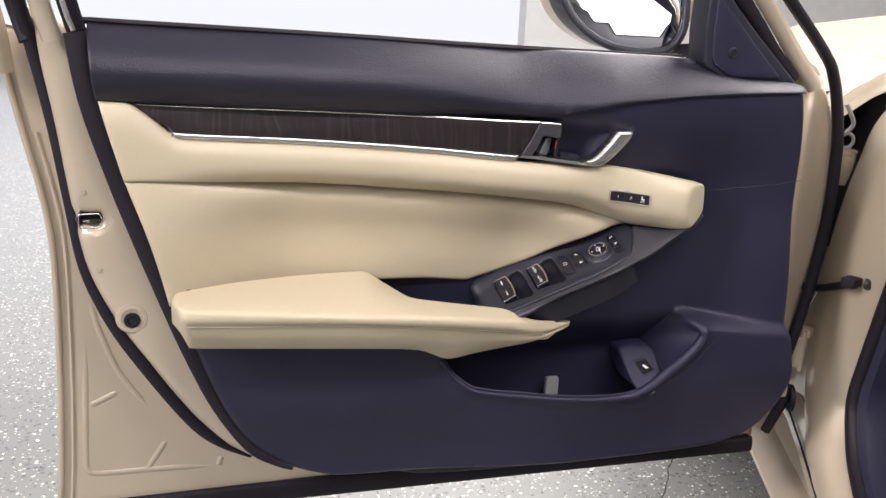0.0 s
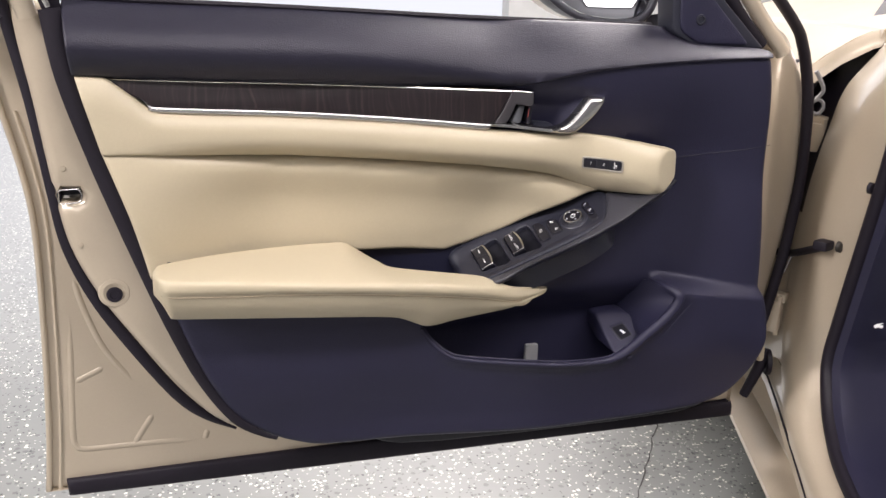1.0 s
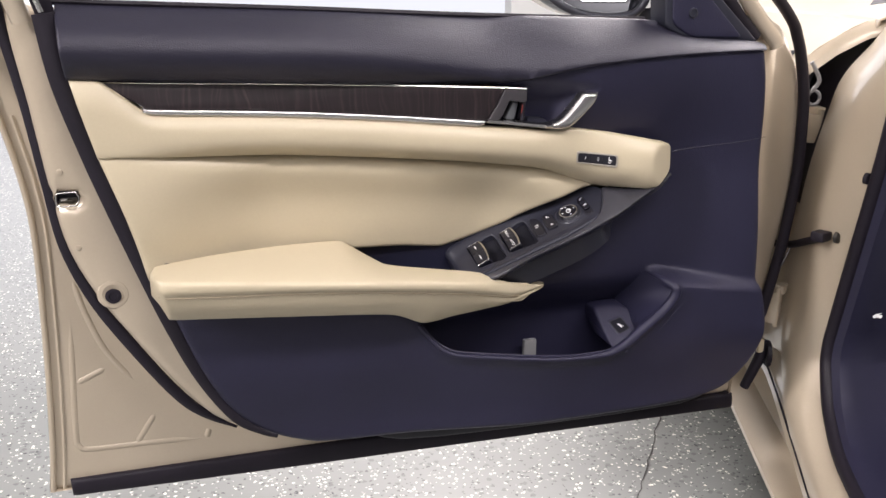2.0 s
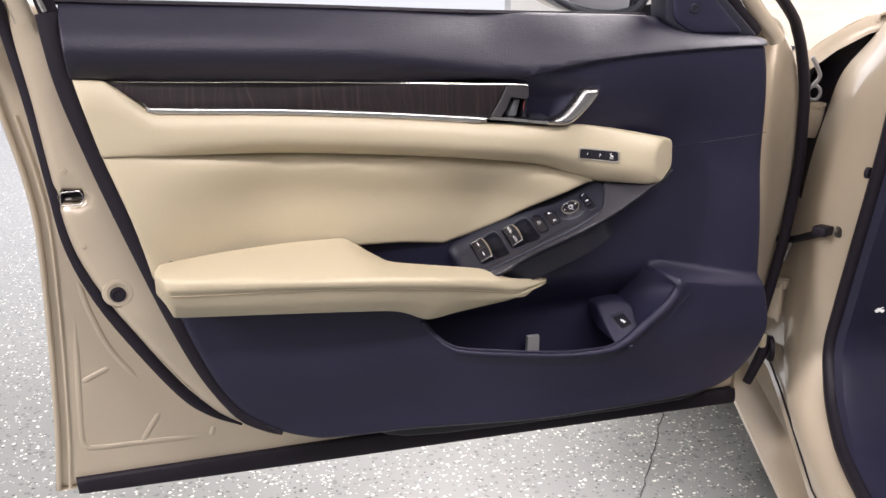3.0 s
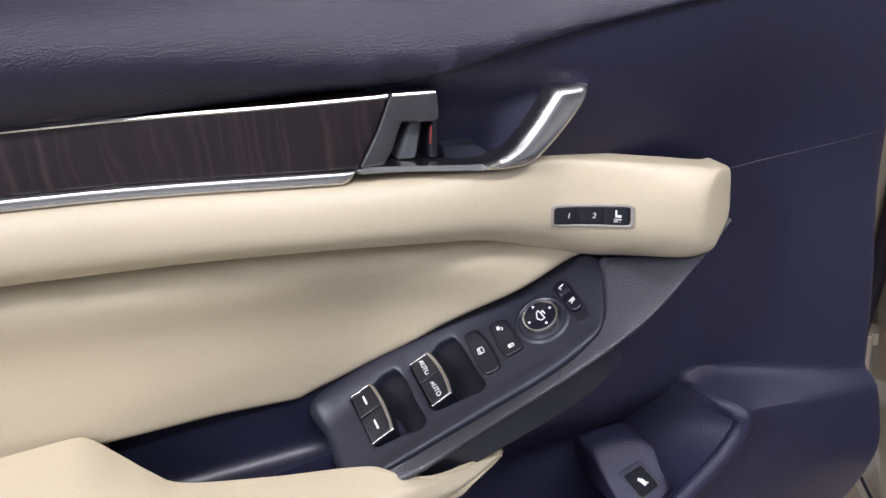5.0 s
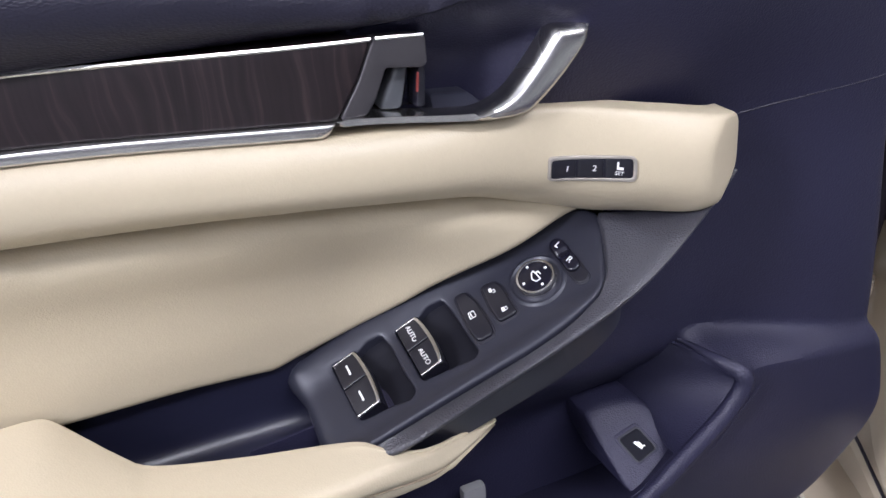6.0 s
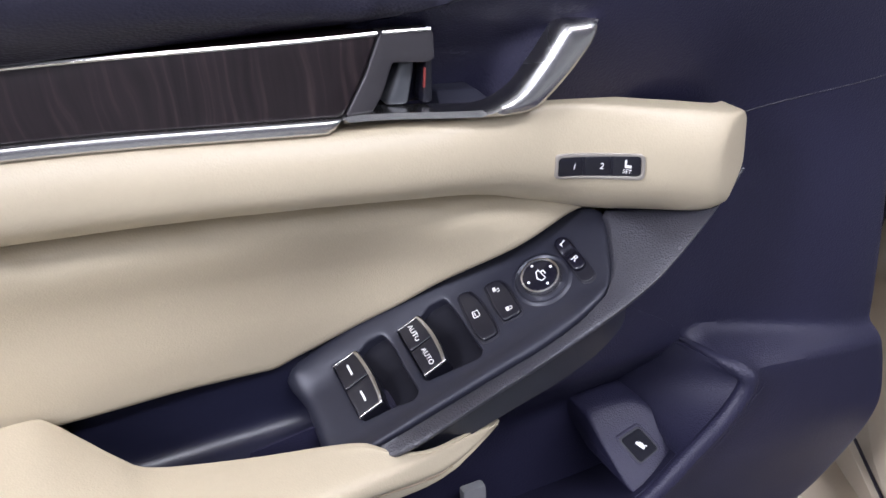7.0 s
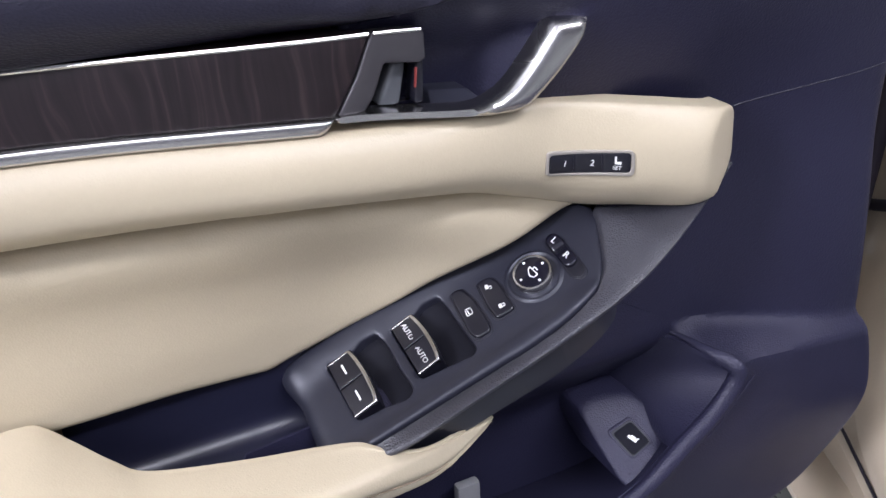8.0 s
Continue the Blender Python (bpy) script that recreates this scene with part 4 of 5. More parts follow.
SW = curve(mm([(-187, 40), (-185, 48), (-170, 53), (-151, 54), (-128, 54.5), (-91, 53), (-45, 51.5), (-23, 50), (-1, 48), (20, 44.5), (40, 38.5), (57, 29.5)]), 4)
SW += curve(mm([(62, 23), (59, 10), (49, -9.5), (40, -25), (27, -37), (2, -43.5), (-28, -45), (-50, -44), (-92, -42), (-135, -40), (-160, -38.7), (-178, -38), (-187, -32), (-186, -14), (-183, 20)]), 4)
WELLS = ([(-153, 34), (-134, 30.5), (-123, 34), (-112, 33), (-109.5, 20), (-110.5, 0), (-109.5, -20), (-115, -24), (-130, -19.5), (-151.5, -16.5)],
         [(-102, 29.5), (-84.5, 27.5), (-74, 31.5), (-62, 30), (-60.5, 16), (-60.5, -4), (-59.5, -21), (-64, -24.5), (-82.5, -20.5), (-102, -17)])
switch = laid(panel("switch_panel", SW, y_face, SATIN, door, r=0.004, hole_r=0.0014, hole_back=0.018, back=0.05, res=0.006, holes=[rounded(mm(w), 0.003) for w in WELLS], rings=(0.008,), sharp=50, label="black window switch panel"), SW_M)
for w, words in zip(WELLS, (("", ""), ("AUTO", "AUTO"))):
    c = np.mean(w, 0)
    grown = [tuple(c + (np.array(q) - c) * 1.08) for q in w]
    on_switch("finger_well", grown, lambda u, v: 0.017 - 0.008 * smooth(0.012, 0.030, v) + 0.0 * u, MATT, 0.001, 0.003)
    a, b = (w[0][0] + 1.0) / 1000, (w[1][0] + 1.5) / 1000
    top, low = w[0][1] / 1000 - 0.0015, w[9][1] / 1000 + 0.0015
    half = (top + low) / 2
    bend = lambda u, v, a=a, half=half: 0.0012 - 0.0014 * smooth(a, a + 0.018, u) - 0.0018 * (1 - ((v - half) / 0.024) ** 2)
    pair = []
    for v0, v1 in ((half + 0.0003, top), (low, half - 0.0003)):
        mid_out = 0.0022
        far = [(b + (mid_out if abs(v0 - half) < 0.001 else 0), v0), (b + (mid_out if abs(v1 - half) < 0.001 else 0), v1)]
        key = panel("window_key", rounded([(a, v0), far[0], far[1], (a, v1)], 0.0009), bend, KEY, switch, r=0.0008, back=0.012, res=0.003, label="black window key")
        pair.append(laid(key, SW_M))
    edge = curve([(b - 0.001, top), (b + 0.0010, top - 0.008), (b + 0.0022, half), (b + 0.0012, low + 0.008), (b - 0.001, low)], 6)
    rim_in = [(u - 0.0030 + 0.0006 * abs(i - len(edge) / 2) / len(edge), v) for i, (u, v) in enumerate(edge)]
    laid(panel("key_rim", edge + rim_in[::-1], lambda u, v, f=bend: f(u, v) - 0.0010, CHROME, switch, r=0.0008, back=0.003, res=0.003, label="chrome rim"), SW_M)
    for v in (top, low):
        sgn = -1 if v == top else 1
        laid(panel("key_rim", [(a, v), (b - 0.001, v), (b - 0.001, v + sgn * 0.0016), (a, v + sgn * 0.0011)], lambda u, v, f=bend: f(u, v) - 0.0009, CHROME, switch, r=0.0005, back=0.002, res=0.003, label="chrome rim"), SW_M)
    for k, v in enumerate(((half + top) / 2, (half + low) / 2)):
        u = (a + b) / 2 - 0.0005
        rise = 0.0042 - float(bend(np.array([u]), np.array([v]))[0])
        if words[k]:
            lettering("auto_lettering", words[k], 0.0052, sw_sign(u * 1000, v * 1000, rise), WHITE, switch)
        else:
            mark("switch_mark", [(-0.0042, 0, 0.0042, 0, 0.0014)], sw_sign(u * 1000, v * 1000, rise), WHITE, switch)
LOCK_KEYS = (("window_lock_key", [(-54, 26), (-45.5, 24.5), (-42.5, 11), (-43, -9), (-45, -18), (-56, -17), (-58, -10), (-56, 13)]),
        ("door_lock_key", [(-35, 20.5), (-24.5, 18.5), (-22, 11), (-23.5, -14), (-37.5, -13), (-38, 0)]))
for name, poly in LOCK_KEYS:
    c = np.mean(poly, 0)
    on_switch("key_gap", [tuple(c + (np.array(q) - c) * (1.20, 1.09)) for q in poly], 0.0004, DARK, 0.0003, 0.002, corner=0.005)
    on_switch(name, poly, lambda u, v, c=c: 0.0010 + 0.9 * (v - c[1] / 1000) ** 2, KEY, 0.0012, 0.004, 0.003, 0.0035, rings=(0.002,))
mark("window_sign", [(-0.0026, -0.0022, 0.0026, -0.0022, 0.0005), (-0.0026, 0.0018, 0.0018, 0.0022, 0.0005), (-0.0026, -0.0022, -0.0026, 0.0018, 0.0005), (0.0026, -0.0022, 0.0024, 0.0020, 0.0005), (-0.0018, -0.0010, 0.0018, -0.0004, 0.0006)], sw_sign(-50.1, 3.4, 0.0032, -100), WHITE, switch)
for v, o in ((12.0, 0.0016), (-7.0, 0.0)):
    mark("lock_sign", [(-0.0016, -0.0010, 0.0016, -0.0010, 0.0022), (-0.0011 + o, 0.0003, -0.0011 + o, 0.0020, 0.0004), (0.0011 + o, 0.0003, 0.0011 + o, 0.0020, 0.0004), (-0.0013 + o, 0.0020, 0.0013 + o, 0.0020, 0.0004)], sw_sign(-29.6, v, 0.0031, -100), WHITE, switch)
# mirror knob in its dish
disc("knob_dish", SW_TOP, [(0.0215, -0.0006), (0.0200, 0.0009), (0.0185, 0.0012), (0.0160, -0.0006)], SATIN, switch, 48)
disc("knob_ring", SW_TOP, [(0.0140, -0.002), (0.0139, 0.0050), (0.0133, 0.0060), (0.0122, 0.0062), (0.0117, 0.0056)], CHROME, switch, 48, "chrome ring of the mirror knob")
disc("mirror_knob", SW_TOP, [(0.0119, 0.0040), (0.0117, 0.0057), (0.0100, 0.0060), (0.0, 0.0060)], GLOSS, switch, 48)
g = SW_TOP @ pose(0, 0, 0.0061)
dots = [(0.0092 * math.cos(a) - 0.0008, 0.0092 * math.sin(a), 0.0092 * math.cos(a) + 0.0008, 0.0092 * math.sin(a), 0.0016) for a in (0.08, 1.65, 3.22, 4.79)]
mark("knob_sign", dots + [(0.0045, 0.0020, -0.0040, 0.0010, 0.0007), (-0.0040, 0.0010, -0.0030, -0.0010, 0.0007), (0.0045, 0.0020, 0.0048, -0.0012, 0.0007), (0.0048, -0.0012, 0.0016, -0.0030, 0.0007), (0.0016, -0.0030, -0.0030, -0.0010, 0.0007), (-0.0010, 0.0012, -0.0018, 0.0036, 0.0009), (-0.0018, 0.0036, 0.0016, 0.0038, 0.0007)], g @ pose(0, 0, 0, 0, 0, -90), WHITE, switch)


def capsule(u, v0, v1, r, n=9):
    return [(u + r * math.cos(a), v1 + r * math.sin(a)) for a in np.linspace(0, math.pi, n)] + [(u + r * math.cos(a), v0 + r * math.sin(a)) for a in np.linspace(math.pi, 2 * math.pi, n)]


on_switch("selector_slot", capsule(25.4, -17.5, 14.2, 6.2), 0.0006, DARK, 0.0005, 0.002, corner=0.0002)
on_switch("slot_floor", capsule(25.4, -17, 13.5, 5.2), 0.0012, KEY, 0.0006, 0.002, corner=0.0002)
on_switch("selector_slide", capsule(25.4, -7, 14.0, 5.2), lambda u, v: -0.0002 + 0.0020 * np.exp(-((v - 0.0042) / 0.0035) ** 2), GLOSS, 0.0015, 0.003, 0.002, 0.0002)
for v in (2.8, 4.2, 5.6):
    mark("slide_rib", [(-0.0036, 0, 0.0036, 0, 0.0005)], sw_sign(25.4, v, 0.0026, 0), KEY, switch)
for words, v in (("L", 12.2), ("R", -3.4)):
    lettering("selector_lettering", words, 0.0068, sw_sign(25.6, v, 0.0044, -75), WHITE, switch)

# grained grip under the switches: from the groove along the panel over a crest and back under it
sw_at = lambda u, v, d=0.0: SW_O + SW_U * (u / 1000) + SW_V * (v / 1000) - SW_N * d
GRIP_IN = [curve([tuple(sw_at(u, v, 0.001)) for u, v in [(-172, -39), (-135, -41.5), (-92, -43.5), (-50, -45.5), (-28, -46.5), (2, -45), (28, -38.5)]], 6),
           curve([tuple(sw_at(u, v, 0.001)) for u, v in [(28, -38.5), (41.5, -26), (50.5, -10), (59, 8), (61, 15)]] + [(0.802, 1.204, 0.7115)], 5),
           curve([(0.802, 1.204, 0.7115), (0.832, 1.192, 0.7095), (0.862, 1.176, 0.7105), (0.880, 1.174, 0.721), (0.8955, 1.1795, 0.7315)], 5)]
GRIP_CREST = [curve([(0.604, 1.170, 0.590), (0.631, 1.156, 0.6075), (0.652, 1.148, 0.6225), (0.675, 1.143, 0.6356), (0.7165, 1.141, 0.6516), (0.757, 1.139, 0.6690)], 6),
              curve([(0.757, 1.139, 0.6690), (0.777, 1.138, 0.679), (0.801, 1.141, 0.6890), (0.824, 1.146, 0.7010)], 5),
              curve([(0.824, 1.146, 0.7010), (0.853, 1.158, 0.7120), (0.878, 1.171, 0.7190), (0.8995, 1.1795, 0.7295)], 5)]


def spread(line, n):
    p = np.array(line, float)
    s = np.concatenate([[0], np.cumsum(np.linalg.norm(np.diff(p, axis=0), axis=1))])
    return np.stack([np.interp(np.linspace(0, s[-1], n), s, p[:, k]) for k in range(3)], 1)


inner_edge = np.concatenate([spread(a, n)[(k > 0):] for k, (a, n) in enumerate(zip(GRIP_IN, (44, 24, 30)))])
crest_line = np.concatenate([spread(a, n)[(k > 0):] for k, (a, n) in enumerate(zip(GRIP_CREST, (44, 24, 30)))])
rows = []
for i, (a, b) in enumerate(zip(inner_edge, crest_line)):
    f = smooth(0, 0.06, i / (len(inner_edge) - 1)) * smooth(1.0, 0.93, i / (len(inner_edge) - 1))
    deep = np.array([0.004, 0.035, -0.030]) * f
    row = [a + (0, 0.006, -0.012), a + (0, 0.001, -0.002), a + (b - a) * 0.06]
    row += [a + (b - a) * t + np.array([0, 0.10, 0.0]) * 0.02 * math.sin(math.pi * t) for t in (0.2, 0.36, 0.52, 0.68, 0.80)]
    k = 0.0035 * (0.3 + 0.7 * f)
    row += [b + (a - b) * 0.09 + (0, 0.0, 0.0), b + (0, -0.05 * k, -0.25 * k), b + (0, 0.10 * k, -0.9 * k), b + (0, 0.8 * k, -1.8 * k)]
    row += [b + (0.001, 0.8 * k, -1.8 * k) + deep * t + np.array([0, 0.065, -0.012]) * t * t * f for t in (0.25, 0.6, 1.0)]
    rows.append([tuple(q) for q in row])
grip_top = sheet("grip_bolster", [r[10::-1] for r in rows], GRAIN, door, thick=0.0015, sharp=70, label="black grained grip under the switches")
# same grip, but its underside takes a darker plastic to look shaded
sheet("grip_shaded_side", [r[:9:-1] for r in rows], PLASTIC, grip_top, thick=0.0015, sharp=70)
tube("card_seam", [(x, float(y_card(np.array([x]), np.array([z]))[0]) - 0.0002, z) for x, z in curve([(0.893, 0.753), (0.95, 0.7615), (1.02, 0.7705), (1.056, 0.7765)], 6)], 0.0004, SOFT, door, 5)

# seat memory switch
y_mem = lambda x, z: y_band(x, z) - 0.0004
mem = [(0.7485, 0.7523), (0.7478, 0.7699), (0.8035, 0.7643), (0.8040, 0.7459)]
mc = np.mean(mem, 0)
inner = [mc + (np.array(q) - mc) * (0.93, 0.76) for q in mem]
memory = panel("memory_switch", rounded(mem, 0.004), lambda x, z: y_mem(x, z) - 0.0014, BEZEL, door, r=0.0006, back=0.006, res=0.004, holes=[rounded(inner, 0.003)], label="thin bright bezel")
panel("face", rounded(inner, 0.003), lambda x, z: y_mem(x, z) - 0.0004, DARK, memory, r=0.0003, back=0.003, res=0.005)
for k, words in enumerate(("1", "2", "SET")):
    a, b = k / 3 + 0.012, (k + 1) / 3 - 0.012
    lw, tp = (inner[0], inner[3]), (inner[1], inner[2])
    q = [lw[0] + (lw[1] - lw[0]) * a, tp[0] + (tp[1] - tp[0]) * a, tp[0] + (tp[1] - tp[0]) * b, lw[0] + (lw[1] - lw[0]) * b]
    face = lambda x, z: y_mem(x, z) - 0.0010
    panel("memory_key", rounded(q, 0.001), face, KEY, memory, r=0.0008, back=0.003, res=0.004)
    c = np.mean(q, 0)
    if k < 2:
        lettering("number", words, 0.0058, face_frame(c[0] + 0.002, c[1], face, (1, -0.2), 0.0001), WHITE, memory)
    else:
        lettering("set_lettering", words, 0.0038, face_frame(c[0], c[1] - 0.0034, face, (1, -0.2), 0.0001), WHITE, memory)
        mark("seat_sign", [(-0.0020, 0.0045, -0.0013, 0.0005, 0.0013), (-0.0017, 0.0002, 0.0025, 0.0002, 0.0018)], face_frame(c[0], c[1], face, (1, -0.2), 0.0001), WHITE, memory)

# mirror sail, window frame
tri = rounded([(0.878, 0.985), (0.882, 0.938), (0.922, 0.917), (1.036, 0.915), (0.96, 0.985), (0.882, 1.062)], 0.008)
sail = panel("mirror_sail", tri, lambda x, z: 1.197 + 0.02 * (z - 0.95), SATIN, door, r=0.004, back=0.04, res=0.012, label="black plastic mirror corner")
panel("sail_plate", rounded([(0.889, 0.985), (0.891, 0.942), (0.922, 0.923), (1.008, 0.921), (0.952, 0.975), (0.891, 1.038)], 0.012), lambda x, z: 1.194 + 0.02 * (z - 0.95), PLASTIC, sail, r=0.003, back=0.01, res=0.010)
f = face_frame(0.922, 0.957, flat(1.194), (1, 0), 0.0)
disc("sail_plug", f, [(0.0075, 0), (0.007, 0.0018), (0.005, 0.0024), (0.0045, 0.001)], SATIN, sail, 20)


def lean(x, z, y):
    return (x, y - 0.28 * max(0.0, z - 0.95), z)


frame_line = curve([(1.098, 0.905), (1.080, 0.927), (0.956, 1.048), (0.80, 1.187), (0.62, 1.295), (0.42, 1.365), (0.22, 1.39), (0.06, 1.372), (-0.005, 1.27), (0.004, 1.12), (0.028, 1.0), (0.040, 0.95)], 6)
tube("window_frame", [lean(x, z, 1.238) for x, z in frame_line], 0.0125, PAINT, door, 10, flat=0.8, label="champagne painted window frame")
inner_line = curve([(1.056, 0.917), (0.928, 1.040), (0.775, 1.172), (0.60, 1.275), (0.41, 1.343), (0.22, 1.365), (0.085, 1.35), (0.03, 1.26), (0.036, 1.12), (0.058, 1.0), (0.068, 0.958)], 6)
tube("glass_run", [lean(x, z, 1.236) for x, z in inner_line], 0.012, RUBBER, door, 8, flat=0.7, label="black glass run")
tube("run_trim", [lean(x - 0.011, z, 1.222) for x, z in curve([(0.047, 1.12), (0.066, 1.0), (0.076, 0.962)], 5)], 0.0035, CHROME, door, 6, label="bright strip on the window frame")
tube("frame_flange", [lean(x, z, 1.33) for x, z in curve([(-0.036, 0.90), (-0.044, 0.97), (-0.06, 1.06), (-0.07, 1.2)], 5)], 0.02, PAINT, door, 8, flat=0.6)

# outside mirror
y_glass = lambda x, z: 1.46 - 0.5 * (x - 0.87) + 0.22 * (z - 0.98)
glass = curve([(0.803, 1.04), (0.805, 1.012), (0.823, 0.980), (0.860, 0.953), (0.906, 0.945), (0.940, 0.951), (0.958, 0.975), (0.963, 1.01), (0.962, 1.06), (0.948, 1.085), (0.88, 1.09), (0.812, 1.075)], 4, True)
gc = np.mean(glass, 0)
shell_line = [tuple(gc + (np.array(q) - gc) * 1.13) for q in glass]
mirror = panel("side_mirror", shell_line, lambda x, z: y_glass(x, z) + 0.004, SATIN, door, r=0.006, back=0.05, res=0.02, label="black mirror housing")
tube("mirror_rim", [(x, float(y_glass(x, z)) - 0.002, z) for x, z in [tuple(gc + (np.array(q) - gc) * 1.09) for q in glass]], 0.007, SATIN, mirror, 8, True)
panel("mirror_glass", glass, lambda x, z: y_glass(x, z) - 0.001, MIRROR, mirror, r=0.0008, back=0.003, res=0.02, label="grey mirror glass")
panel("mirror_back", shell_line, lambda x, z: y_glass(x, z) + 0.15, PAINT, mirror, r=0.05, back=0.04, res=0.02, flip=True, label="champagne painted mirror cap")
panel("mirror_cap", rounded([(0.990, 0.992), (1.033, 0.987), (1.038, 1.07), (0.985, 1.075)], 0.01), flat(1.45), PAINT, mirror, r=0.008, back=0.03, res=0.01)
foot = [[(0.945, 1.45, 0.948 - 0.5 * h), (0.985, 1.42, 0.955 - h), (1.015, 1.36, 0.955 - h), (1.02, 1.27, 0.952 - h)] for h in (0.0, 0.012, 0.024)]
sheet("mirror_foot", foot, SATIN, mirror, thick=0.03)

# ---------------------------------------------------------------- the car body beside the open door
body = door
OPEN = radians(68)
HINGE = Vector((1.20, 1.36, 0))
AFT, INWARD = Vector((-math.cos(OPEN), -math.sin(OPEN), 0)), Vector((math.sin(OPEN), -math.cos(OPEN), 0))


def bp(u, w, z):
    """A place on the car: metres aft of the hinge, inward from it, above the floor."""
    return HINGE + AFT * u + INWARD * w + Vector((0, 0, z))


POST_OUT = curve([(-0.10, 0.24, 1.0), (-0.03, 0.165, 0.91), (0, 0.106, 0.845), (0, 0.087, 0.778), (0, 0.069, 0.689), (0, 0.057, 0.578), (0, 0.054, 0.472), (0.02, 0.053, 0.363), (0.06, 0.05, 0.317), (0.115, 0.045, 0.28), (0.29, 0.045, 0.215), (0.7, 0.045, 0.20), (1.5, 0.045, 0.20)], 5)
POST_IN = curve([(0.33, 0.10, 1.05), (0.276, 0.10, 0.93), (0.246, 0.10, 0.842), (0.221, 0.10, 0.751), (0.190, 0.10, 0.66), (0.150, 0.10, 0.55), (0.115, 0.10, 0.45), (0.104, 0.098, 0.398), (0.117, 0.096, 0.355), (0.185, 0.091, 0.294), (0.325, 0.085, 0.258), (0.7, 0.08, 0.25), (1.5, 0.08, 0.25)], 5)
rows = []
for a, b in zip(POST_OUT, POST_IN):
    a, b = np.array(a), np.array(b)
    row = []
    for t in np.linspace(0, 1, 9):
        q = a + (b - a) * t + np.array([0, -0.012, 0.0]) * math.sin(math.pi * t) + np.array([0, 0.010, 0]) * smooth(0.72, 0.80, t)
        row.append(bp(*q))
    rows.append(row)
sheet("hinge_post", [r[::-1] for r in rows], PAINT, body, label="champagne painted hinge post and sill")
rows = [[bp(*a), bp(a[0] - 0.02, a[1] + 0.012, a[2] - 0.01), bp(a[0] - 0.06, a[1] + 0.015, a[2] - 0.012), bp(a[0] - 0.16, a[1] + 0.0, a[2] - 0.012)] for a in POST_OUT[:38]]
# painted metal in deep shade: its upper rows get black instead of paint
sheet("post_return", rows[:24], RUBBER, body, label="upper post return, blackened for the shade in the gap")
sheet("post_return", rows[23:], PAINT, body)
rows = []
for u in (-0.30, -0.15, -0.09, -0.02, 0.06, 0.15, 0.29, 0.7, 1.5):
    k = min(max((u - 0.0) / 0.29, 0), 1)
    top = 0.30 - 0.085 * k
    rows.append([bp(u, 0.060, top + 0.03), bp(u, 0.045, top), bp(u, 0.038, top - 0.012), bp(u, 0.068, top - 0.020 - 0.03 * (1 - k)), bp(u, 0.068, 0.186), bp(u, 0.014, 0.180), bp(u, 0.002, 0.186), bp(u, 0.0, 0.180), bp(u, 0.006, 0.172), bp(u, 0.05, 0.13), bp(u, 0.09, 0.12)])
sheet("rocker", [r[::-1] for r in rows], PAINT, body, label="champagne painted rocker panel")
tube("doorway_seal", [bp(a[0] + 0.004, a[1] + 0.004, a[2] + 0.004) for a in POST_IN], 0.011, RUBBER, body, 8, label="black rubber doorway seal")
rows = [[bp(a[0] + 0.004, a[1] + 0.004, a[2] + 0.002), bp(a[0] + 0.02, a[1] + 0.02, a[2] + 0.010), bp(a[0] + 0.01, a[1] + 0.05, a[2] + 0.01), bp(a[0] - 0.10, a[1] + 0.16, a[2] - 0.02), bp(a[0] - 0.12, a[1] + 0.55, a[2] - 0.05)] for a in POST_IN]
sheet("footwell_lining", [r[::-1] for r in rows], PLASTIC, body, label="black footwell side lining")
rows = []
for u in (-0.07, -0.075, -0.15, -0.35, -0.6, -0.95, -1.3):
    d = 0.07 * max(0, -u - 0.1) ** 1.4
    rows.append([bp(u, w, z - d * (0.3 + w)) for w, z in ((-0.012, 0.30), (-0.035, 0.52), (-0.035, 0.66), (-0.022, 0.75), (0.0, 0.803), (0.04, 0.848), (0.08, 0.885), (0.13, 0.918), (0.155, 0.930), (0.160, 0.922))])
sheet("front_fender", rows, PAINT, body, label="champagne painted front fender")
rows = []
for u in (-0.05, -0.2, -0.5, -0.9, -1.35):
    d = 0.02 * max(0, -u - 0.1) ** 1.5
    rows.append([bp(u, w, z - d) for w, z in ((0.166, 0.922), (0.168, 0.934), (0.22, 0.956), (0.30, 0.980), (0.55, 1.02), (0.9, 1.035), (1.25, 1.03))])
sheet("bonnet", rows, PAINT, body, label="champagne painted bonnet")
rows = [[bp(-0.07, w, z), bp(-0.055, w, z - 0.012), bp(-0.052, w + 0.004, z - 0.024)] for w, z in ((0.03, 0.84), (0.06, 0.868), (0.10, 0.90), (0.15, 0.928), (0.2, 0.942), (0.26, 0.95))]
sheet("fender_flange", rows, PAINT, body)

# thin black tube draws the dark line of shade in the sill crease
tube("sill_crease_shade", [bp(u, 0.041, 0.30 - 0.085 * min(max(u / 0.29, 0), 1) + 0.002) for u in (-0.09, -0.02, 0.06, 0.15, 0.29, 0.7, 1.5)], 0.002, RUBBER, body, 6)

# added black sheet: the cavity's shade is put in as colour
panel("gap_shade_sheet", [(1.300, 0.875), (1.425, 0.875), (1.425, 0.80), (1.396, 0.687), (1.336, 0.640), (1.300, 0.66)], flat(1.475), DARK, body, r=0.002, back=0.004, res=0.03, label="black sheet for the shade inside the hinge gap")

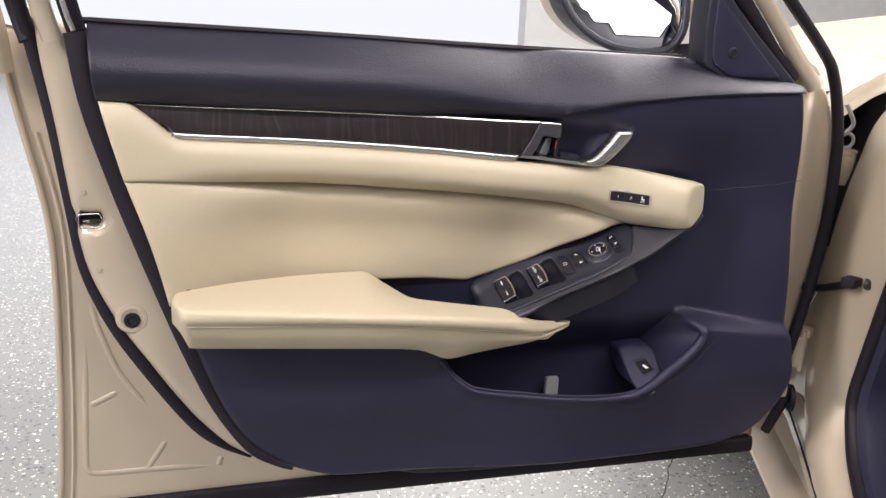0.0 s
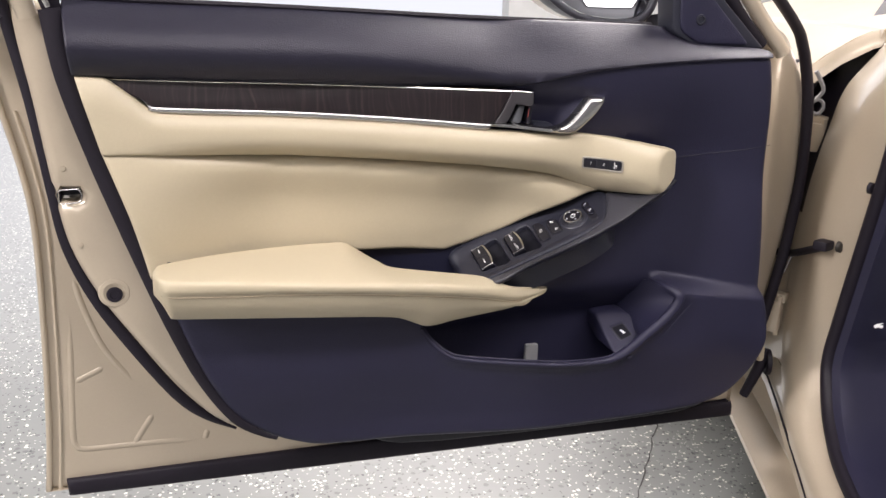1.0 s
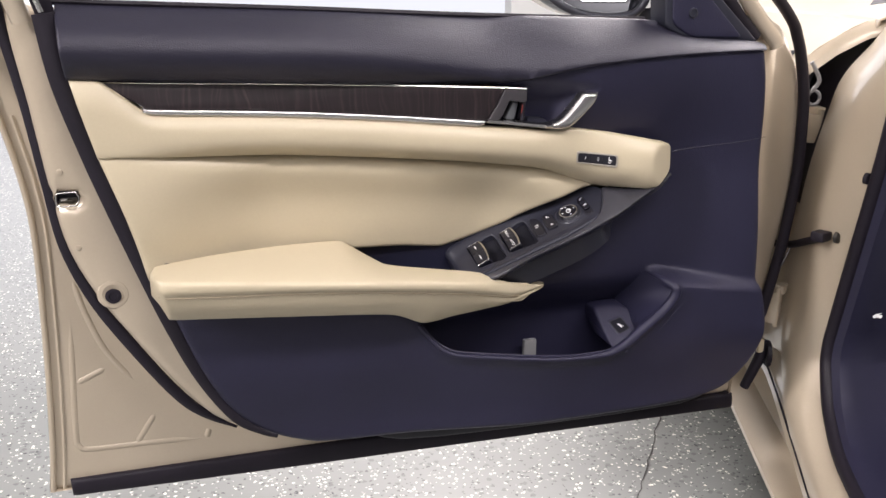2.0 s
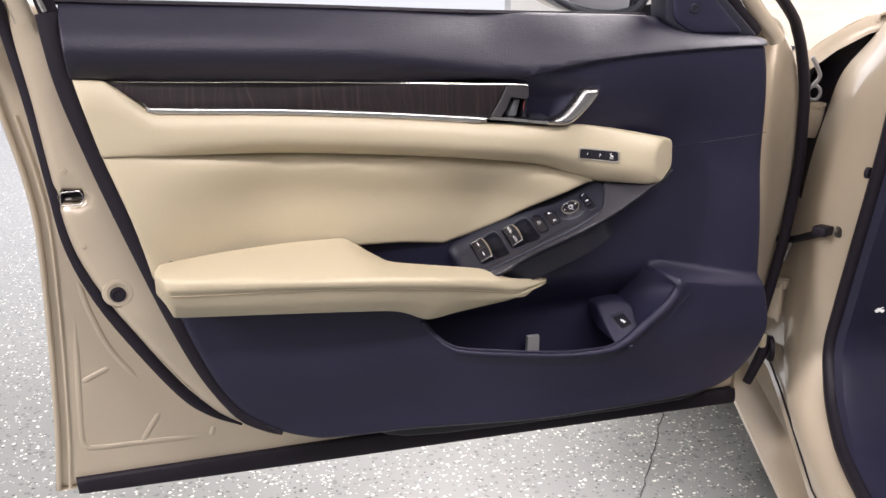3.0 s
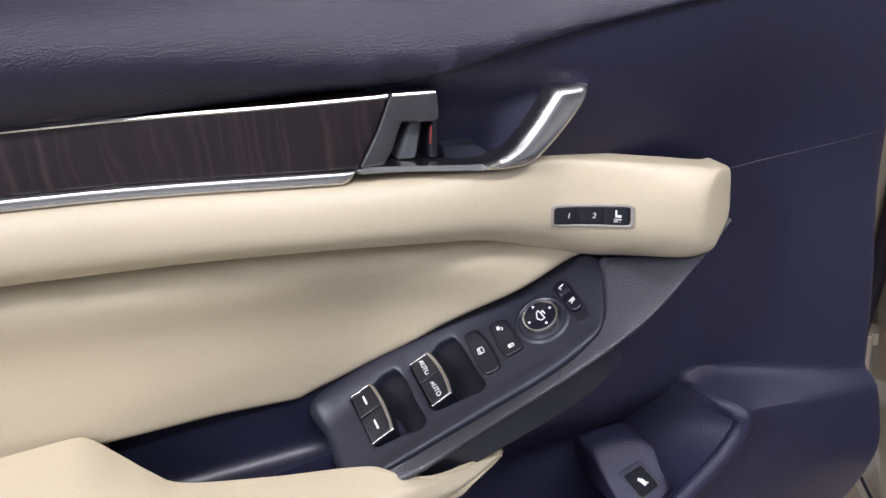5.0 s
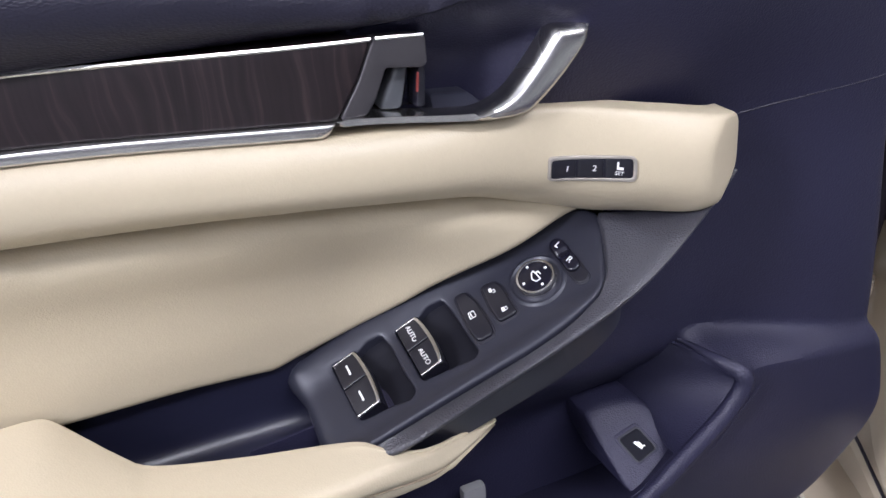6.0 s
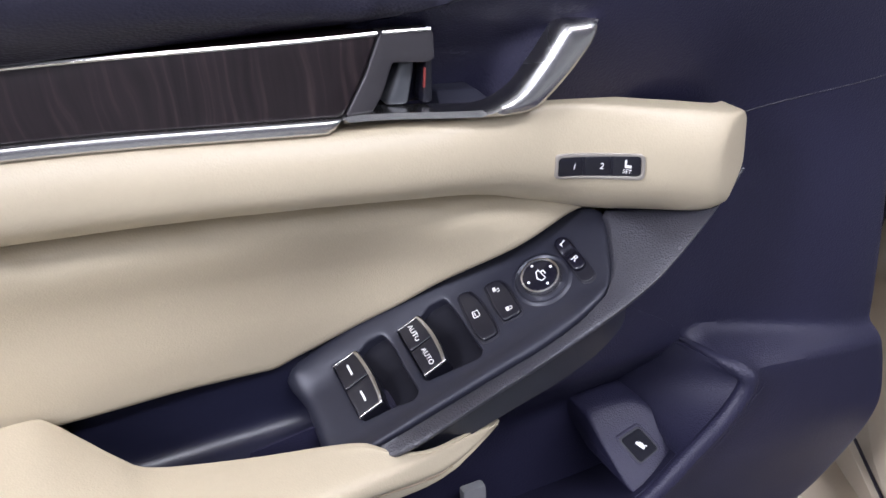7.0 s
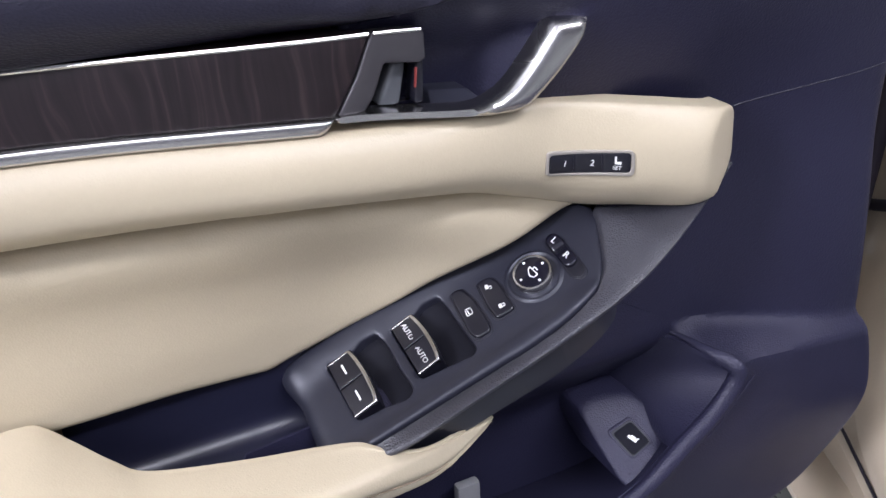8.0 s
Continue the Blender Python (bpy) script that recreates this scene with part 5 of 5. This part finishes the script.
# hinges, check strap, plugs in the gap
def hinge(u, w, z, size):
    a, b, c = size
    m = Matrix.Translation(bp(u, w, z)) @ Matrix.Rotation(math.radians(38), 4, "Z")
    h = box("door_hinge", (-a, -b, -c), (a, b, c), PAINT, body, 0.005, m=m)
    box("hinge_leaf", (-0.5 * a, -b - 0.006, c - 0.004), (a + 0.004, b, c + 0.012), PAINT, h, 0.003, m=m)
    disc("hinge_pin", m @ pose(-a + 0.006, -b + 0.004, -c - 0.004), [(0.005, 0), (0.005, 2 * c + 0.012), (0.003, 2 * c + 0.014)], PAINT, h, 14)


hinge(-0.079, 0.090, 0.745, (0.015, 0.014, 0.026))
hinge(0.014, 0.028, 0.437, (0.014, 0.012, 0.030))
rod = [bp(-0.04, 0.030, 0.540), bp(0.01, 0.046, 0.552), bp(0.07, 0.054, 0.575), bp(0.125, 0.062, 0.598)]
m = Matrix.Translation(bp(0.125, 0.062, 0.600)) @ Matrix.Rotation(math.pi / 2 - OPEN, 4, "Z")
strap = box("check_strap", (-0.014, -0.010, -0.008), (0.014, 0.014, 0.008), RUBBER, body, 0.004, m=m)
tube("strap_arm", curve(rod, 5), 0.0065, RUBBER, strap, 8, flat=1.0)
disc("strap_bolt", m @ pose(0.014, -0.016, 0, 90), [(0.010, 0), (0.010, 0.006), (0.006, 0.009)], STEEL, strap, 12)
ring = [bp(-0.006, 0.060 + 0.010 * math.cos(a), 0.808 + 0.012 * math.sin(a)) for a in np.linspace(0, 2 * math.pi, 14)[:-1]]
tube("cable_clip", ring, 0.0030, PALE, body, 6, True)
tube("cable_clip", curve([bp(-0.006, 0.056, 0.820), bp(-0.006, 0.066, 0.836), bp(-0.006, 0.058, 0.855), bp(-0.006, 0.050, 0.868)], 5), 0.0036, PALE, body, 6)
boot = Matrix(((0.385, 0, -0.921, 1.2125), (0.921, 0, 0.385, 1.33), (0, 1, 0, 0.348), (0, 0, 0, 1)))
disc("cable_boot", boot, [(0.0235, -0.006), (0.0230, 0.001), (0.0200, 0.003), (0.0185, 0.001), (0.012, 0.000), (0.0, 0.0)], RUBBER, body, 28, label="black rubber grommet")
tube("dark_taper", curve([(1.212, 1.338, 0.372), (1.204, 1.334, 0.345), (1.193, 1.336, 0.315), (1.182, 1.342, 0.280)], 5), 0.0115, RUBBER, body, 10, label="black tapering tube under the grommet", taper=list(np.linspace(1.0, 0.75, 16)))
tube("stay_rod", [tuple(bp(0.004, 0.036, 0.508)), tuple(bp(0.000, 0.050, 0.545))], 0.0016, CHROME, body, 6)
box("trim_clip", (1.192, 1.325, 0.352), (1.204, 1.335, 0.380), LEATHER, door, 0.004, "pale plastic clip")
m = Matrix.Translation(bp(0.196, 0.092, 0.713)) @ Matrix.Rotation(math.pi / 2 - OPEN, 4, "Z") @ pose(0, 0, 0, 90)
disc("post_plug", m, [(0.009, 0), (0.009, 0.006), (0.005, 0.008)], RUBBER, body, 12)
sign = Matrix(((0.95, 0, -0.29, 0), (-0.29, 0, -0.95, 0), (0, 1, 0, 0), (0, 0, 0, 1)))
sign.translation = bp(0.12, 0.17, 0.464)
mark("bonnet_sign", [(-0.008, -0.001, 0.008, -0.001, 0.0040), (-0.0045, 0.002, 0.003, 0.002, 0.003), (0.002, 0.0036, 0.007, 0.0046, 0.0012), (-0.006, -0.0035, -0.003, -0.0035, 0.0022), (0.003, -0.0035, 0.006, -0.0035, 0.0022)], sign, WHITE, body)

# front wheel, which carries the car
hub = Matrix.Translation(bp(-0.63, 0.03, 0.325)) @ Matrix.Rotation(math.pi / 2 - OPEN, 4, "Z") @ Matrix.Rotation(math.pi / 2, 4, "Y") @ Matrix.Rotation(math.pi, 4, "X")
tyre = disc("wheel_tyre", hub, [(0.225, 0.0), (0.24, 0.012), (0.30, 0.015), (0.322, -0.01), (0.325, -0.06), (0.325, -0.15), (0.318, -0.20), (0.29, -0.215), (0.23, -0.21), (0.1, -0.20)], RUBBER, body, 48, "black rubber front tyre")
disc("wheel_rim", hub, [(0.225, -0.15), (0.222, -0.005), (0.212, 0.0), (0.205, -0.03), (0.10, -0.025), (0.06, -0.005), (0.0, -0.004)], GREY, tyre, 40, "grey alloy rim")
